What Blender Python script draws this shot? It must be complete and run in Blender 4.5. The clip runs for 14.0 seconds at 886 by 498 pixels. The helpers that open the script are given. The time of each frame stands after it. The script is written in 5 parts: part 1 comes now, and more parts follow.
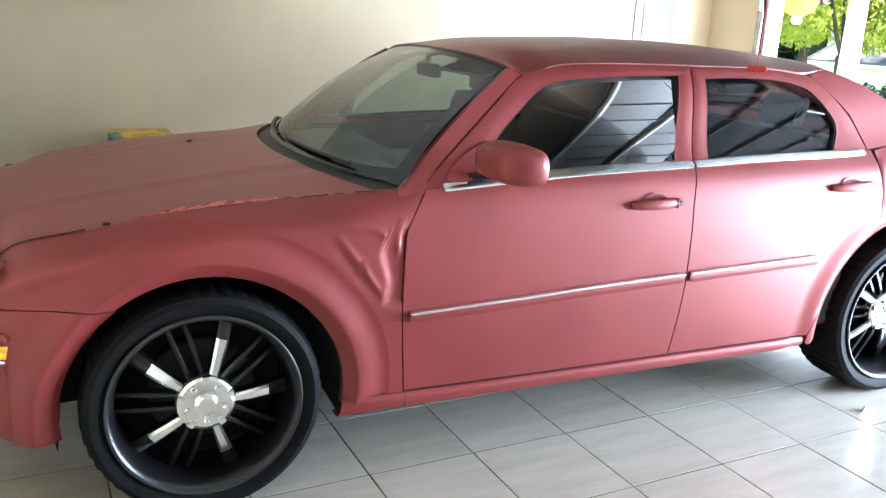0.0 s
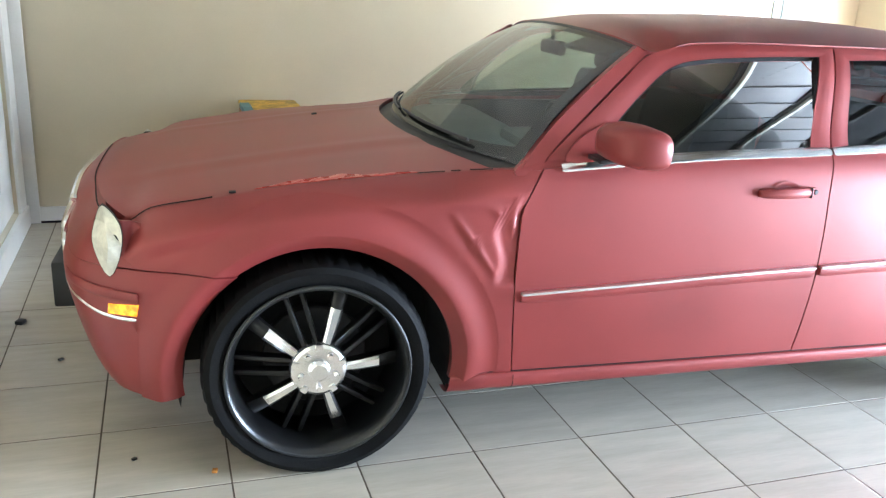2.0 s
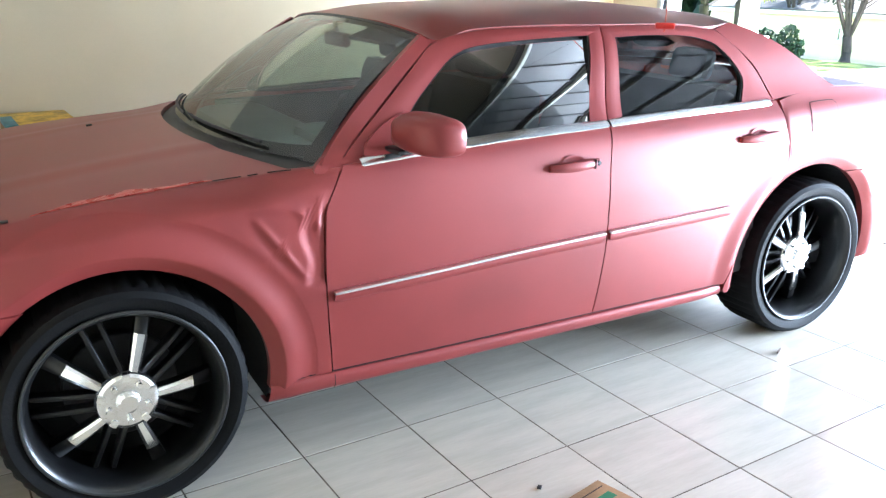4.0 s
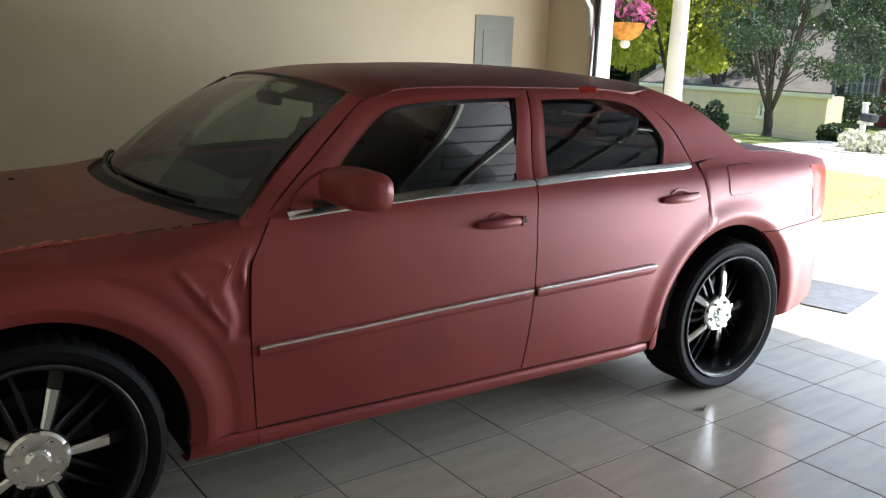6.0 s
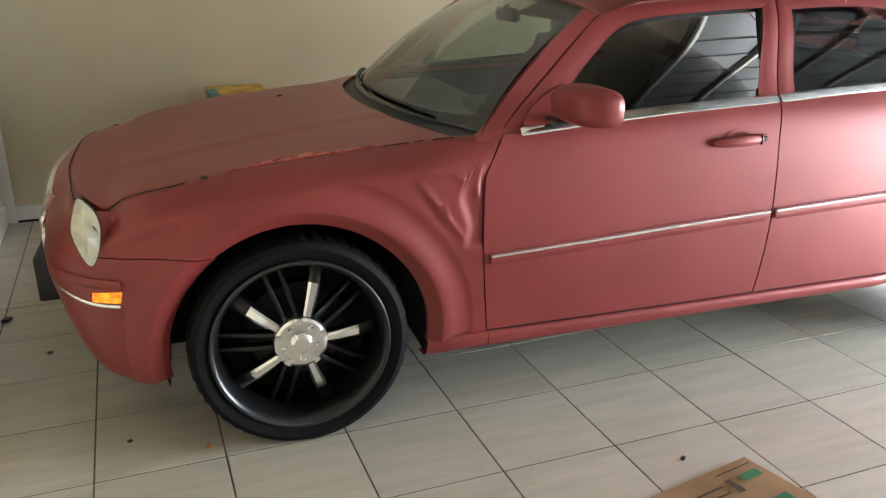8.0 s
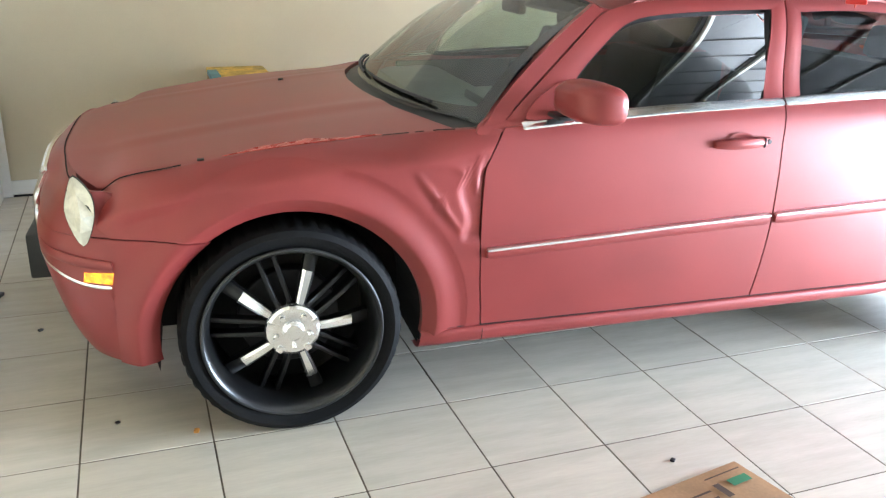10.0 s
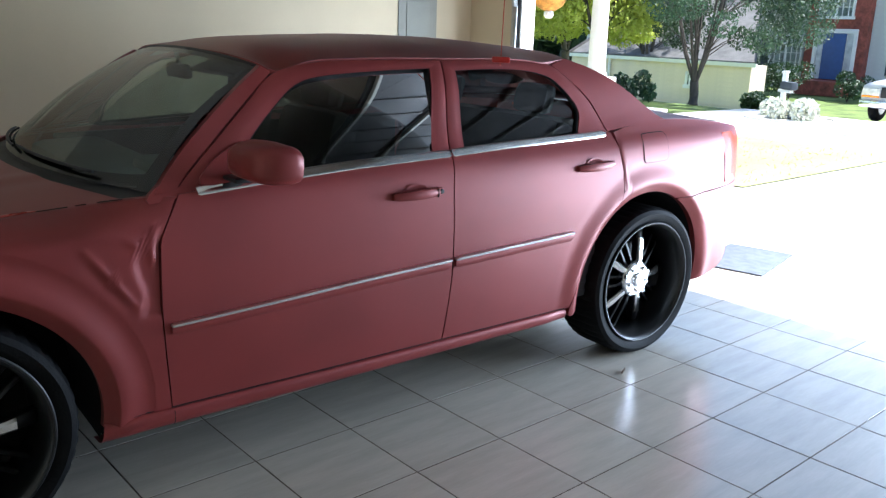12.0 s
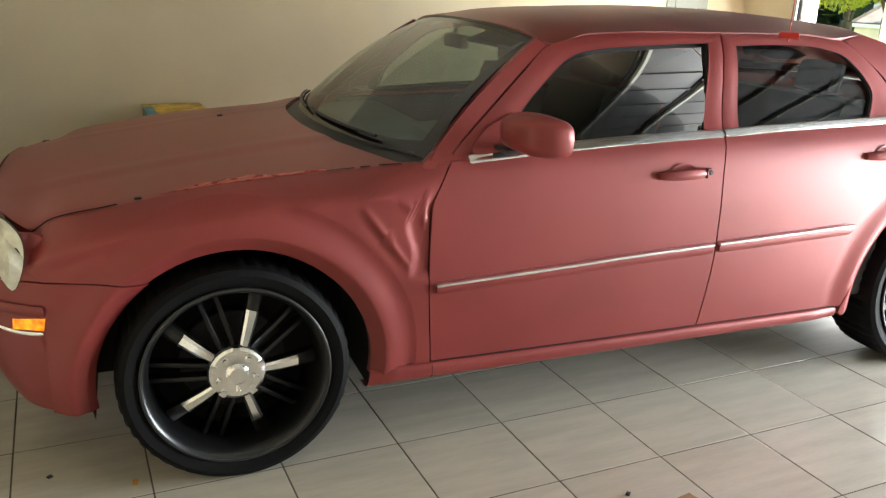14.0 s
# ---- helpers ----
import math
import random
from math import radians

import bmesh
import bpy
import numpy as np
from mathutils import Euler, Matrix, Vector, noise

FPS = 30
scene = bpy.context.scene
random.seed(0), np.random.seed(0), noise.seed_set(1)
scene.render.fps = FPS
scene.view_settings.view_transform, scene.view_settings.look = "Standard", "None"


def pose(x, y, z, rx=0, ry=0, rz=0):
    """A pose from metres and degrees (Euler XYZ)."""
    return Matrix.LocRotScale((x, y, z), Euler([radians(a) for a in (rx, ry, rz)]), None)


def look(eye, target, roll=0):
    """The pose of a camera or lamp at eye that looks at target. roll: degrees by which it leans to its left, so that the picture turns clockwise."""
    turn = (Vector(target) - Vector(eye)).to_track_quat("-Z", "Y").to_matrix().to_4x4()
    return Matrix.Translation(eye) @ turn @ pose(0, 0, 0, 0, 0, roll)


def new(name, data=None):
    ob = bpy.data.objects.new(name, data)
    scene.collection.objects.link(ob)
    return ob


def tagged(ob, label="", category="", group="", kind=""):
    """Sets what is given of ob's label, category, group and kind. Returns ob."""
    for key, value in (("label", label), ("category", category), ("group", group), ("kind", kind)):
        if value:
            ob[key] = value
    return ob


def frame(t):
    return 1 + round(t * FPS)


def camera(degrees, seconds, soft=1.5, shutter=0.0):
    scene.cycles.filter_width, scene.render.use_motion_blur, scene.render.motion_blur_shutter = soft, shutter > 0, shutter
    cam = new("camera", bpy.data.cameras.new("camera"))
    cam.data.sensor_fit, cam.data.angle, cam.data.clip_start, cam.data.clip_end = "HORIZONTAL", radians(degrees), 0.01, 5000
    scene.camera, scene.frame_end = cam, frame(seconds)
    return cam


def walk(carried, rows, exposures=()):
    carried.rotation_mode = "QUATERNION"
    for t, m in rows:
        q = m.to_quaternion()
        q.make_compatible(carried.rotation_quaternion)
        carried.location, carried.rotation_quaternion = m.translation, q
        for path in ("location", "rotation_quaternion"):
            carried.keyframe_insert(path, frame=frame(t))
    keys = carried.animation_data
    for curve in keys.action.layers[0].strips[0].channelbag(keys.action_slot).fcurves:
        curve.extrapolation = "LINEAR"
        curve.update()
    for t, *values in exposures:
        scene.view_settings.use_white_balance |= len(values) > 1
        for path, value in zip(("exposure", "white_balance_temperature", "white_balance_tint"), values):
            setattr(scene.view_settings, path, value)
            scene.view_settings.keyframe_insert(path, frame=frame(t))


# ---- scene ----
cam = camera(55.57, 14.0, 1.3)
PATH = [
    (0, (-0.262, -3.448, 1.600), (0.5041, -1.6798, 1.0655), 2.72),
    (0.5, (-0.250, -3.443, 1.589), (0.4957, -1.6689, 1.0447), 3.09),
    (1, (-0.238, -3.447, 1.594), (0.3372, -1.6257, 1.0007), 3.00),
    (1.5, (-0.237, -3.442, 1.594), (0.2511, -1.5964, 0.9982), 2.98),
    (2, (-0.246, -3.436, 1.604), (0.2541, -1.5947, 1.0027), 2.98),
    (2.5, (-0.259, -3.439, 1.607), (0.2695, -1.6073, 1.0018), 3.07),
    (3, (-0.275, -3.430, 1.594), (0.3112, -1.6258, 0.9616), 1.93),
    (3.5, (-0.262, -3.430, 1.617), (0.4527, -1.6625, 1.0150), 2.42),
    (4, (-0.243, -3.400, 1.631), (0.6810, -1.7380, 1.0123), 0.75),
    (4.2, (-0.225, -3.384, 1.634), (0.8477, -1.7944, 1.0658), 3.08),
    (4.55, (-0.223, -3.396, 1.626), (0.9069, -1.8368, 1.0929), 1.01),
    (5, (-0.222, -3.411, 1.615), (0.9537, -1.8784, 1.0960), 1.65),
    (5.5, (-0.220, -3.428, 1.603), (0.8402, -1.8063, 1.1060), 2.67),
    (6, (-0.218, -3.444, 1.591), (0.8471, -1.8155, 1.1311), 2.01),
    (6.3, (-0.217, -3.455, 1.584), (0.7184, -1.7451, 1.1341), 2.88),
    (6.5, (-0.216, -3.448, 1.587), (0.6366, -1.7010, 1.1160), 2.29),
    (7, (-0.218, -3.483, 1.607), (0.4268, -1.6612, 1.0927), 1.19),
    (7.2, (-0.229, -3.502, 1.609), (0.3523, -1.6844, 1.0119), 0.08),
    (9.3, (-0.238, -3.572, 1.640), (0.2416, -1.7511, 0.9647), 0.47),
    (9.5, (-0.220, -3.563, 1.639), (0.2789, -1.7195, 1.0436), 2.15),
    (10, (-0.226, -3.526, 1.625), (0.3155, -1.7272, 0.9377), 1.53),
    (10.5, (-0.218, -3.522, 1.600), (0.5383, -1.7628, 1.0219), 0.98),
    (11, (-0.160, -3.531, 1.626), (0.7436, -1.8270, 1.0984), 0.70),
    (11.5, (-0.152, -3.524, 1.612), (1.0037, -1.9809, 1.0781), 1.05),
    (12, (-0.157, -3.499, 1.590), (1.0212, -1.9673, 1.0729), 1.72),
    (12.5, (-0.164, -3.506, 1.610), (0.8966, -1.8851, 1.1129), 2.67),
    (13, (-0.162, -3.511, 1.570), (0.9030, -1.8823, 1.1095), 2.01),
    (13.5, (-0.163, -3.510, 1.583), (0.6143, -1.7723, 0.9688), 1.38),
    (14, (-0.235, -3.475, 1.610), (0.4461, -1.6940, 1.0057), 1.71),
]
walk(cam, [(t, look(eye, target, roll)) for t, eye, target, roll in PATH], [(0, 3.15, 6100, 10), (0.5, 3.02, 6125, 10), (1, 3.12, 6150, 10), (2, 3.4, 6090, 10), (4, 3.3, 5980, 10), (4.2, 3.1, 5980, 10), (4.6, 2.25, 5950, 10), (5, 1.42, 6000, 10), (5.5, 1.22, 6300, 10), (6.3, 1.17, 7300, 10), (6.5, 1.27, 7400, 10), (7, 2.05, 7500, 10), (7.2, 2.05, 7500, 10), (9.3, 3.5, 6450, 10), (10, 3.5, 6350, 10), (11, 3.0, 6000, 10), (11.5, 2.25, 5900, 10), (12, 1.47, 5900, 10), (12.5, 1.17, 6150, 10), (13, 1.22, 6450, 10), (13.5, 1.25, 7100, 10), (14, 2.48, 7700, 10)])
# ---- light ----
ROOM = 3.74                     # degrees by which the garage is turned from the car


def room(u, v, z, rz=0):
    """A place given along the garage's own axes."""
    return pose(0, 0, 0, 0, 0, ROOM) @ pose(u, v, z, 0, 0, rz)


def far(u, v, z, rz=0):
    """A place across the street, whose axes are turned a little more."""
    return pose(0, 0, 0, 0, 0, ROOM - 1.4) @ pose(u, v, z, 0, 0, rz)


SUN = Vector((0.42, -0.22, 0.88)).normalized()
world = bpy.data.worlds.new("sky")
scene.world = world
world.use_nodes = True
wn = world.node_tree
sky = wn.nodes.new("ShaderNodeTexSky")
sky.sky_type, sky.sun_disc = "NISHITA", False
sky.sun_elevation = math.asin(SUN.z)
sky.sun_rotation = math.atan2(SUN.x, SUN.y)
wn.links.new(sky.outputs[0], wn.nodes["Background"].inputs[0])
wn.nodes["Background"].inputs[1].default_value = 0.15
sun = new("sun", bpy.data.lights.new("sun", "SUN"))
sun.data.energy, sun.data.angle, sun.data.color = 5.0, radians(0.53), (1.0, 0.95, 0.87)
sun.matrix_world = look(SUN * 30, (0, 0, 0))


# the open garage front, through which sky and sunlit drive light the room
front = new("sky_opening", bpy.data.lights.new("sky_opening", "AREA"))
front.data.shape, front.data.size, front.data.size_y = "RECTANGLE", 2.8, 1.3
front.data.energy, front.data.color = 125, (0.70, 0.84, 1.0)
front.matrix_world = pose(0, 0, 0, 0, 0, ROOM) @ look((5.60, -3.05, 0.74), (4.60, -2.95, 0.74))

by_wall = new("sky_opening_by_wall", bpy.data.lights.new("sky_opening_by_wall", "AREA"))
by_wall.data.shape, by_wall.data.size, by_wall.data.size_y = "RECTANGLE", 0.8, 1.6
by_wall.data.energy, by_wall.data.color = 18, (0.74, 0.86, 1.0)
by_wall.matrix_world = pose(0, 0, 0, 0, 0, ROOM) @ look((5.45, 1.25, 0.95), (4.45, 1.32, 0.97))


# ---- materials ----
def material(name, colour, rough=0.5, metal=0.0, spec=0.5, coat=0.0, vary=0.12, scale=6.0, fine=60.0, bump=0.05, stain=None, random_tone=0.0,
             stretch=(1, 1, 1), rough_vary=0.08, transmission=0.0, emit=0.0, rust=0.0, coat_rough=0.25):
    m = bpy.data.materials.new(name)
    m.use_nodes = True
    nt = m.node_tree
    b = nt.nodes["Principled BSDF"]
    ln = nt.links.new
    tc = nt.nodes.new("ShaderNodeTexCoord")
    mp = nt.nodes.new("ShaderNodeMapping")
    mp.inputs["Scale"].default_value = stretch
    ln(tc.outputs["Object"], mp.inputs[0])
    if random_tone:
        shift, far = nt.nodes.new("ShaderNodeObjectInfo"), nt.nodes.new("ShaderNodeMath")
        far.operation, far.inputs[1].default_value = "MULTIPLY", 60.0
        ln(shift.outputs["Random"], far.inputs[0])
        ln(far.outputs[0], mp.inputs["Location"])
    n1, n2 = nt.nodes.new("ShaderNodeTexNoise"), nt.nodes.new("ShaderNodeTexNoise")
    for n, s, d in ((n1, scale, 5), (n2, fine, 3)):
        n.inputs["Scale"].default_value, n.inputs["Detail"].default_value = s, d
        ln(mp.outputs[0], n.inputs["Vector"])
    ramp = nt.nodes.new("ShaderNodeMix")
    ramp.data_type = "RGBA"
    dark = stain or tuple(c * (1 - vary * 1.6) for c in colour)
    light = tuple(min(1, c * (1 + vary * 0.6)) for c in colour)
    ramp.inputs["A"].default_value, ramp.inputs["B"].default_value = (*dark, 1), (*light, 1)
    mr = nt.nodes.new("ShaderNodeMapRange")
    mr.inputs["From Min"].default_value, mr.inputs["From Max"].default_value = 0.3, 0.62
    ln(n1.outputs["Fac"], mr.inputs["Value"])
    ln(mr.outputs[0], ramp.inputs["Factor"])
    grain = nt.nodes.new("ShaderNodeMix")
    grain.data_type, grain.blend_type = "RGBA", "MULTIPLY"
    grain.inputs["Factor"].default_value = min(1.0, vary * 2)
    ln(ramp.outputs["Result"], grain.inputs["A"])
    ln(n2.outputs["Fac"], grain.inputs["B"])
    gain = nt.nodes.new("ShaderNodeMix")
    gain.data_type, gain.blend_type = "RGBA", "MULTIPLY"
    gain.inputs["Factor"].default_value = 1.0
    ln(grain.outputs["Result"], gain.inputs["A"])
    k = 1 / (1 - min(1.0, vary * 2) * 0.5)
    gain.inputs["B"].default_value = (k, k, k, 1)
    out = gain.outputs["Result"]
    if random_tone:
        oi, hs, r2 = nt.nodes.new("ShaderNodeObjectInfo"), nt.nodes.new("ShaderNodeHueSaturation"), nt.nodes.new("ShaderNodeMapRange")
        r2.inputs["To Min"].default_value, r2.inputs["To Max"].default_value = 1 - random_tone, 1 + random_tone
        ln(oi.outputs["Random"], r2.inputs["Value"])
        ln(r2.outputs[0], hs.inputs["Value"])
        ln(out, hs.inputs["Color"])
        out = hs.outputs[0]
    ln(out, b.inputs["Base Color"])
    rr = nt.nodes.new("ShaderNodeMapRange")
    rr.inputs["To Min"].default_value, rr.inputs["To Max"].default_value = max(0.02, rough - rough_vary), min(1, rough + rough_vary)
    ln(n1.outputs["Fac"], rr.inputs["Value"])
    ln(rr.outputs[0], b.inputs["Roughness"])
    b.inputs["Metallic"].default_value, b.inputs["Specular IOR Level"].default_value = metal, spec
    b.inputs["Coat Weight"].default_value, b.inputs["Coat Roughness"].default_value = coat, coat_rough
    b.inputs["Transmission Weight"].default_value = transmission
    if emit:
        ln(out, b.inputs["Emission Color"])
        b.inputs["Emission Strength"].default_value = emit
    if bump:
        bp = nt.nodes.new("ShaderNodeBump")
        bp.inputs["Strength"].default_value, bp.inputs["Distance"].default_value = bump, 0.01
        ln(n2.outputs["Fac"], bp.inputs["Height"])
        ln(bp.outputs[0], b.inputs["Normal"])
    return m


def glass(name, tint, ior=1.5):
    m = bpy.data.materials.new(name)
    m.use_nodes = True
    nt = m.node_tree
    nt.nodes.remove(nt.nodes["Principled BSDF"])
    t, g, f, x = (nt.nodes.new("ShaderNode" + k) for k in ("BsdfTransparent", "BsdfGlossy", "Fresnel", "MixShader"))
    t.inputs[0].default_value = (*tint, 1)
    g.inputs["Roughness"].default_value = 0.02
    f.inputs[0].default_value = ior
    for a, c in ((f.outputs[0], 0), (t.outputs[0], 1), (g.outputs[0], 2)):
        nt.links.new(a, x.inputs[c])
    nt.links.new(x.outputs[0], nt.nodes["Material Output"].inputs[0])
    return m


PAINT = material("satin red paint film", (0.255, 0.034, 0.032), rough=0.45, metal=0.24, spec=0.5, coat=0.27, coat_rough=0.34, vary=0.07, scale=3, fine=400, bump=0.012, rough_vary=0.04)
PAINT_WORN = material("wrinkled red film", (0.46, 0.046, 0.036), rough=0.28, vary=0.12, scale=30, fine=90, bump=0.2)
CHROME = material("chrome", (0.95, 0.95, 0.95), rough=0.17, metal=1.0, vary=0.03, bump=0, rough_vary=0.05)
SATINCHROME = material("brushed bright trim", (0.95, 0.95, 0.95), rough=0.30, metal=1.0, vary=0.03, bump=0, rough_vary=0.05)
GLOSSBLACK = material("black enamel", (0.0045, 0.0045, 0.005), rough=0.34, vary=0.1, coat=0.15, coat_rough=0.2, bump=0.01)
LIPGREY = material("dull grey rim lacquer", (0.055, 0.056, 0.058), rough=0.35, metal=0.6, vary=0.1, bump=0.01)
RUBBER = material("tyre rubber", (0.0055, 0.0055, 0.006), rough=0.66, spec=0.14, vary=0.25, scale=9, fine=120, bump=0.15)
TRIM = material("black trim plastic", (0.014, 0.014, 0.015), rough=0.5, vary=0.2, bump=0.05)
LINER = material("wheel housing liner", (0.006, 0.006, 0.006), rough=0.9, vary=0.3, bump=0.1)
CABIN = material("grey cabin fabric", (0.06, 0.06, 0.062), rough=0.85, vary=0.2, fine=300, bump=0.1)
# dash lightened to grey green: the reflection over it is in the colour
DASH = material("dash plastic with painted reflection", (0.16, 0.175, 0.16), rough=0.6, vary=0.12, scale=8, fine=200, bump=0.05)
CABIN_LIGHT = material("pale headliner", (0.30, 0.29, 0.27), rough=0.9, vary=0.1, fine=300)
# weak emission added to brighten the amber lenses; no bulb behind them
AMBER = material("amber lens with added glow", (0.90, 0.24, 0.006), rough=0.12, vary=0.35, scale=40, fine=90, coat=0.6, coat_rough=0.05, bump=0.3, emit=0.25)
TAIL = material("red orange tail lens", (0.62, 0.05, 0.012), rough=0.35, spec=0.12, vary=0.2, scale=18, fine=90, coat=0.04, coat_rough=0.1, bump=0.1)
LAMP_LENS = material("hazed headlight lens", (0.66, 0.65, 0.56), rough=0.18, vary=0.18, scale=9, fine=60, coat=0.6, coat_rough=0.08, bump=0.04)
TINT = glass("tinted side glass", (0.34, 0.38, 0.35), 1.65)
SCREEN = glass("windscreen glass", (0.60, 0.72, 0.60), 2.1)
REARGLASS = glass("green rear glass", (0.50, 0.58, 0.50))
CLEAR = glass("window glass", (0.8, 0.85, 0.83))
WALL = material("cream wall paint", (0.62, 0.54, 0.39), rough=0.75, spec=0.3, vary=0.045, scale=1.2, fine=220, bump=0.05)
# south wall is out of view; its dark tone holds down bounce light
WALL_UNSEEN = material("dark unseen wall", (0.24, 0.225, 0.20), rough=0.85, vary=0.1, scale=2, fine=120, bump=0.1)
# ceiling out of view, its tone picked for the bounce on roof and hood
CEIL = material("unseen ceiling", (0.46, 0.43, 0.37), rough=0.85, vary=0.08, scale=2, fine=200, bump=0.05)
WHITE = material("white gloss paint", (0.80, 0.79, 0.76), rough=0.35, vary=0.04, scale=5, fine=90, bump=0.03)
TILE = material("pale stone tile", (0.53, 0.485, 0.41), rough=0.19, spec=0.7, vary=0.065, scale=5.0, fine=38, bump=0.01, random_tone=0.04, stretch=(0.55, 3.2, 1), rough_vary=0.07)
GROUT = material("brown grout", (0.10, 0.075, 0.055), rough=0.9, vary=0.35, scale=14, bump=0.2)
CONCRETE = material("driveway concrete", (0.64, 0.62, 0.57), rough=0.85, vary=0.08, scale=1.5, fine=90, bump=0.2)
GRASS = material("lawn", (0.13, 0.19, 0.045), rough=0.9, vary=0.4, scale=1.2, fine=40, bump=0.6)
# front lawn: paler and yellower than the other grass
LAWN = material("pale yellow green lawn", (0.36, 0.38, 0.14), rough=0.9, vary=0.15, scale=1.2, fine=40, bump=0.3)
LEAF = material("tree leaves", (0.032, 0.07, 0.036), rough=0.55, vary=0.5, scale=1.1, fine=9, bump=0)
LEAF2 = material("yellow green leaves", (0.20, 0.24, 0.045), rough=0.55, vary=0.5, scale=1.3, fine=9, bump=0)
for m, tone, share in ((LEAF, (0.08, 0.16, 0.05, 1), 0.14), (LEAF2, (0.66, 0.72, 0.16, 1), 0.55)):
    nt = m.node_tree
    through_leaf, both = nt.nodes.new("ShaderNodeBsdfTranslucent"), nt.nodes.new("ShaderNodeMixShader")
    through_leaf.inputs[0].default_value, both.inputs[0].default_value = tone, share
    nt.links.new(nt.nodes["Principled BSDF"].outputs[0], both.inputs[1])
    nt.links.new(through_leaf.outputs[0], both.inputs[2])
    nt.links.new(both.outputs[0], nt.nodes["Material Output"].inputs[0])
BARK = material("tree bark", (0.065, 0.054, 0.045), rough=0.9, vary=0.3, scale=8, fine=40, bump=0.5, stretch=(1, 1, 0.2))
SIDING = material("beige siding", (0.78, 0.66, 0.50), rough=0.6, vary=0.06, scale=2, fine=30)
SIDING2 = material("pale grey siding", (0.56, 0.55, 0.52), rough=0.6, vary=0.06, scale=2, fine=30)
BRICK = material("red brick", (0.26, 0.07, 0.05), rough=0.85, vary=0.3, scale=4, fine=14, bump=0.2)
SHINGLE = material("grey shingles", (0.12, 0.12, 0.125), rough=0.9, vary=0.25, scale=3, fine=30)
SHINGLE_PALE = material("weathered grey shingles", (0.12, 0.118, 0.115), rough=0.9, vary=0.2, scale=3, fine=30)
BLUE = material("blue door paint", (0.05, 0.10, 0.26), rough=0.4, vary=0.06)
DARK = material("dark slate paint", (0.05, 0.06, 0.075), rough=0.6, vary=0.1)
PANELGREY = material("grey enamel steel", (0.29, 0.30, 0.275), rough=0.65, spec=0.2, vary=0.04, bump=0.02)
DOORGREY = material("dull grey door steel", (0.045, 0.047, 0.05), rough=0.6, spec=0.3, vary=0.1, scale=4, bump=0.03)
STEEL = material("galvanised steel", (0.55, 0.56, 0.57), rough=0.35, metal=0.9, vary=0.12, scale=12, bump=0.03)
RED = material("red plastic", (0.55, 0.02, 0.015), rough=0.35, vary=0.05)
CORD = material("red cord", (0.5, 0.08, 0.05), rough=0.8, vary=0.1)
CARD = material("brown cardboard", (0.33, 0.18, 0.085), rough=0.85, vary=0.15, scale=6, fine=80, bump=0.08)
GREENINK = material("green print", (0.03, 0.16, 0.07), rough=0.8, vary=0.1)
DARKINK = material("dark print", (0.07, 0.035, 0.02), rough=0.8, vary=0.1)
YELLOW = material("yellow carton print", (0.62, 0.40, 0.07), rough=0.6, vary=0.35, scale=14, fine=40)
TEAL = material("blue carton print", (0.10, 0.25, 0.30), rough=0.6, vary=0.2, scale=14)
SHADE_PATCH = material("grey blue painted shade", (0.13, 0.15, 0.19), rough=0.95, vary=0.15, scale=14, fine=160, bump=0.3)
TERRA = material("orange coco basket", (0.60, 0.26, 0.05), rough=0.8, vary=0.3, scale=18, fine=60, bump=0.4)
PETAL = material("pink petals", (0.62, 0.16, 0.40), rough=0.6, vary=0.3, scale=20)
PETALW = material("pale flowers", (0.74, 0.75, 0.62), rough=0.6, vary=0.25, scale=6)
BULB = material("white globe", (0.85, 0.85, 0.83), rough=0.25, vary=0.02, bump=0)
SILVER = material("silver car paint", (0.55, 0.56, 0.57), rough=0.3, metal=0.3, vary=0.03, coat=0.5, bump=0)
CURTAIN = material("pale curtain", (0.55, 0.56, 0.56), rough=0.9, vary=0.2, scale=3)


# ---- mesh helpers ----
def mesh_object(name, bm, mats, parent=None, label="", smooth=True, sharp=40):
    me = bpy.data.meshes.new(name)
    bmesh.ops.recalc_face_normals(bm, faces=bm.faces)
    bm.to_mesh(me)
    bm.free()
    for m in mats if isinstance(mats, (list, tuple)) else [mats]:
        me.materials.append(m)
    if smooth:
        me.polygons.foreach_set("use_smooth", [True] * len(me.polygons))
        me.set_sharp_from_angle(angle=radians(sharp))
    ob = new(name, me)
    if parent:
        ob.parent = parent
    if label:
        tagged(ob, label)
    return ob


def part(name, bm, mat, parent, label="", smooth=True, sharp=40):
    return mesh_object(name, bm, mat, parent, label, smooth, sharp)


def empty(name, m=None, label="", category="", group="", kind=""):
    ob = new(name)
    ob.empty_display_size = 0.1
    if m is not None:
        ob.matrix_world = m
    return tagged(ob, label, category, group, kind)


def box(bm, a, b, bevel=0.0, m=None, mat=0):
    """A box from corner a to corner b, its edges rounded by bevel, set by the pose m."""
    made = bmesh.ops.create_cube(bm, size=1)["verts"]
    for v in made:
        v.co = Vector([a[i] if v.co[i] < 0 else b[i] for i in range(3)])
    faces = {f for v in made for f in v.link_faces}
    for f in faces:
        f.material_index = mat
    if bevel:
        edges = list({e for v in made for e in v.link_edges})
        r = bmesh.ops.bevel(bm, geom=edges, offset=bevel, segments=2, affect="EDGES", profile=0.6)
        made = list({v for f in r["faces"] for v in f.verts} | {v for v in made if v.is_valid})
        for f in r["faces"]:
            f.material_index = mat
    if m is not None:
        bmesh.ops.transform(bm, matrix=m, verts=list({v for v in made if v.is_valid}))
    return bm


def boxed(a, b, bevel=0.0, m=None):
    return box(bmesh.new(), a, b, bevel, m)


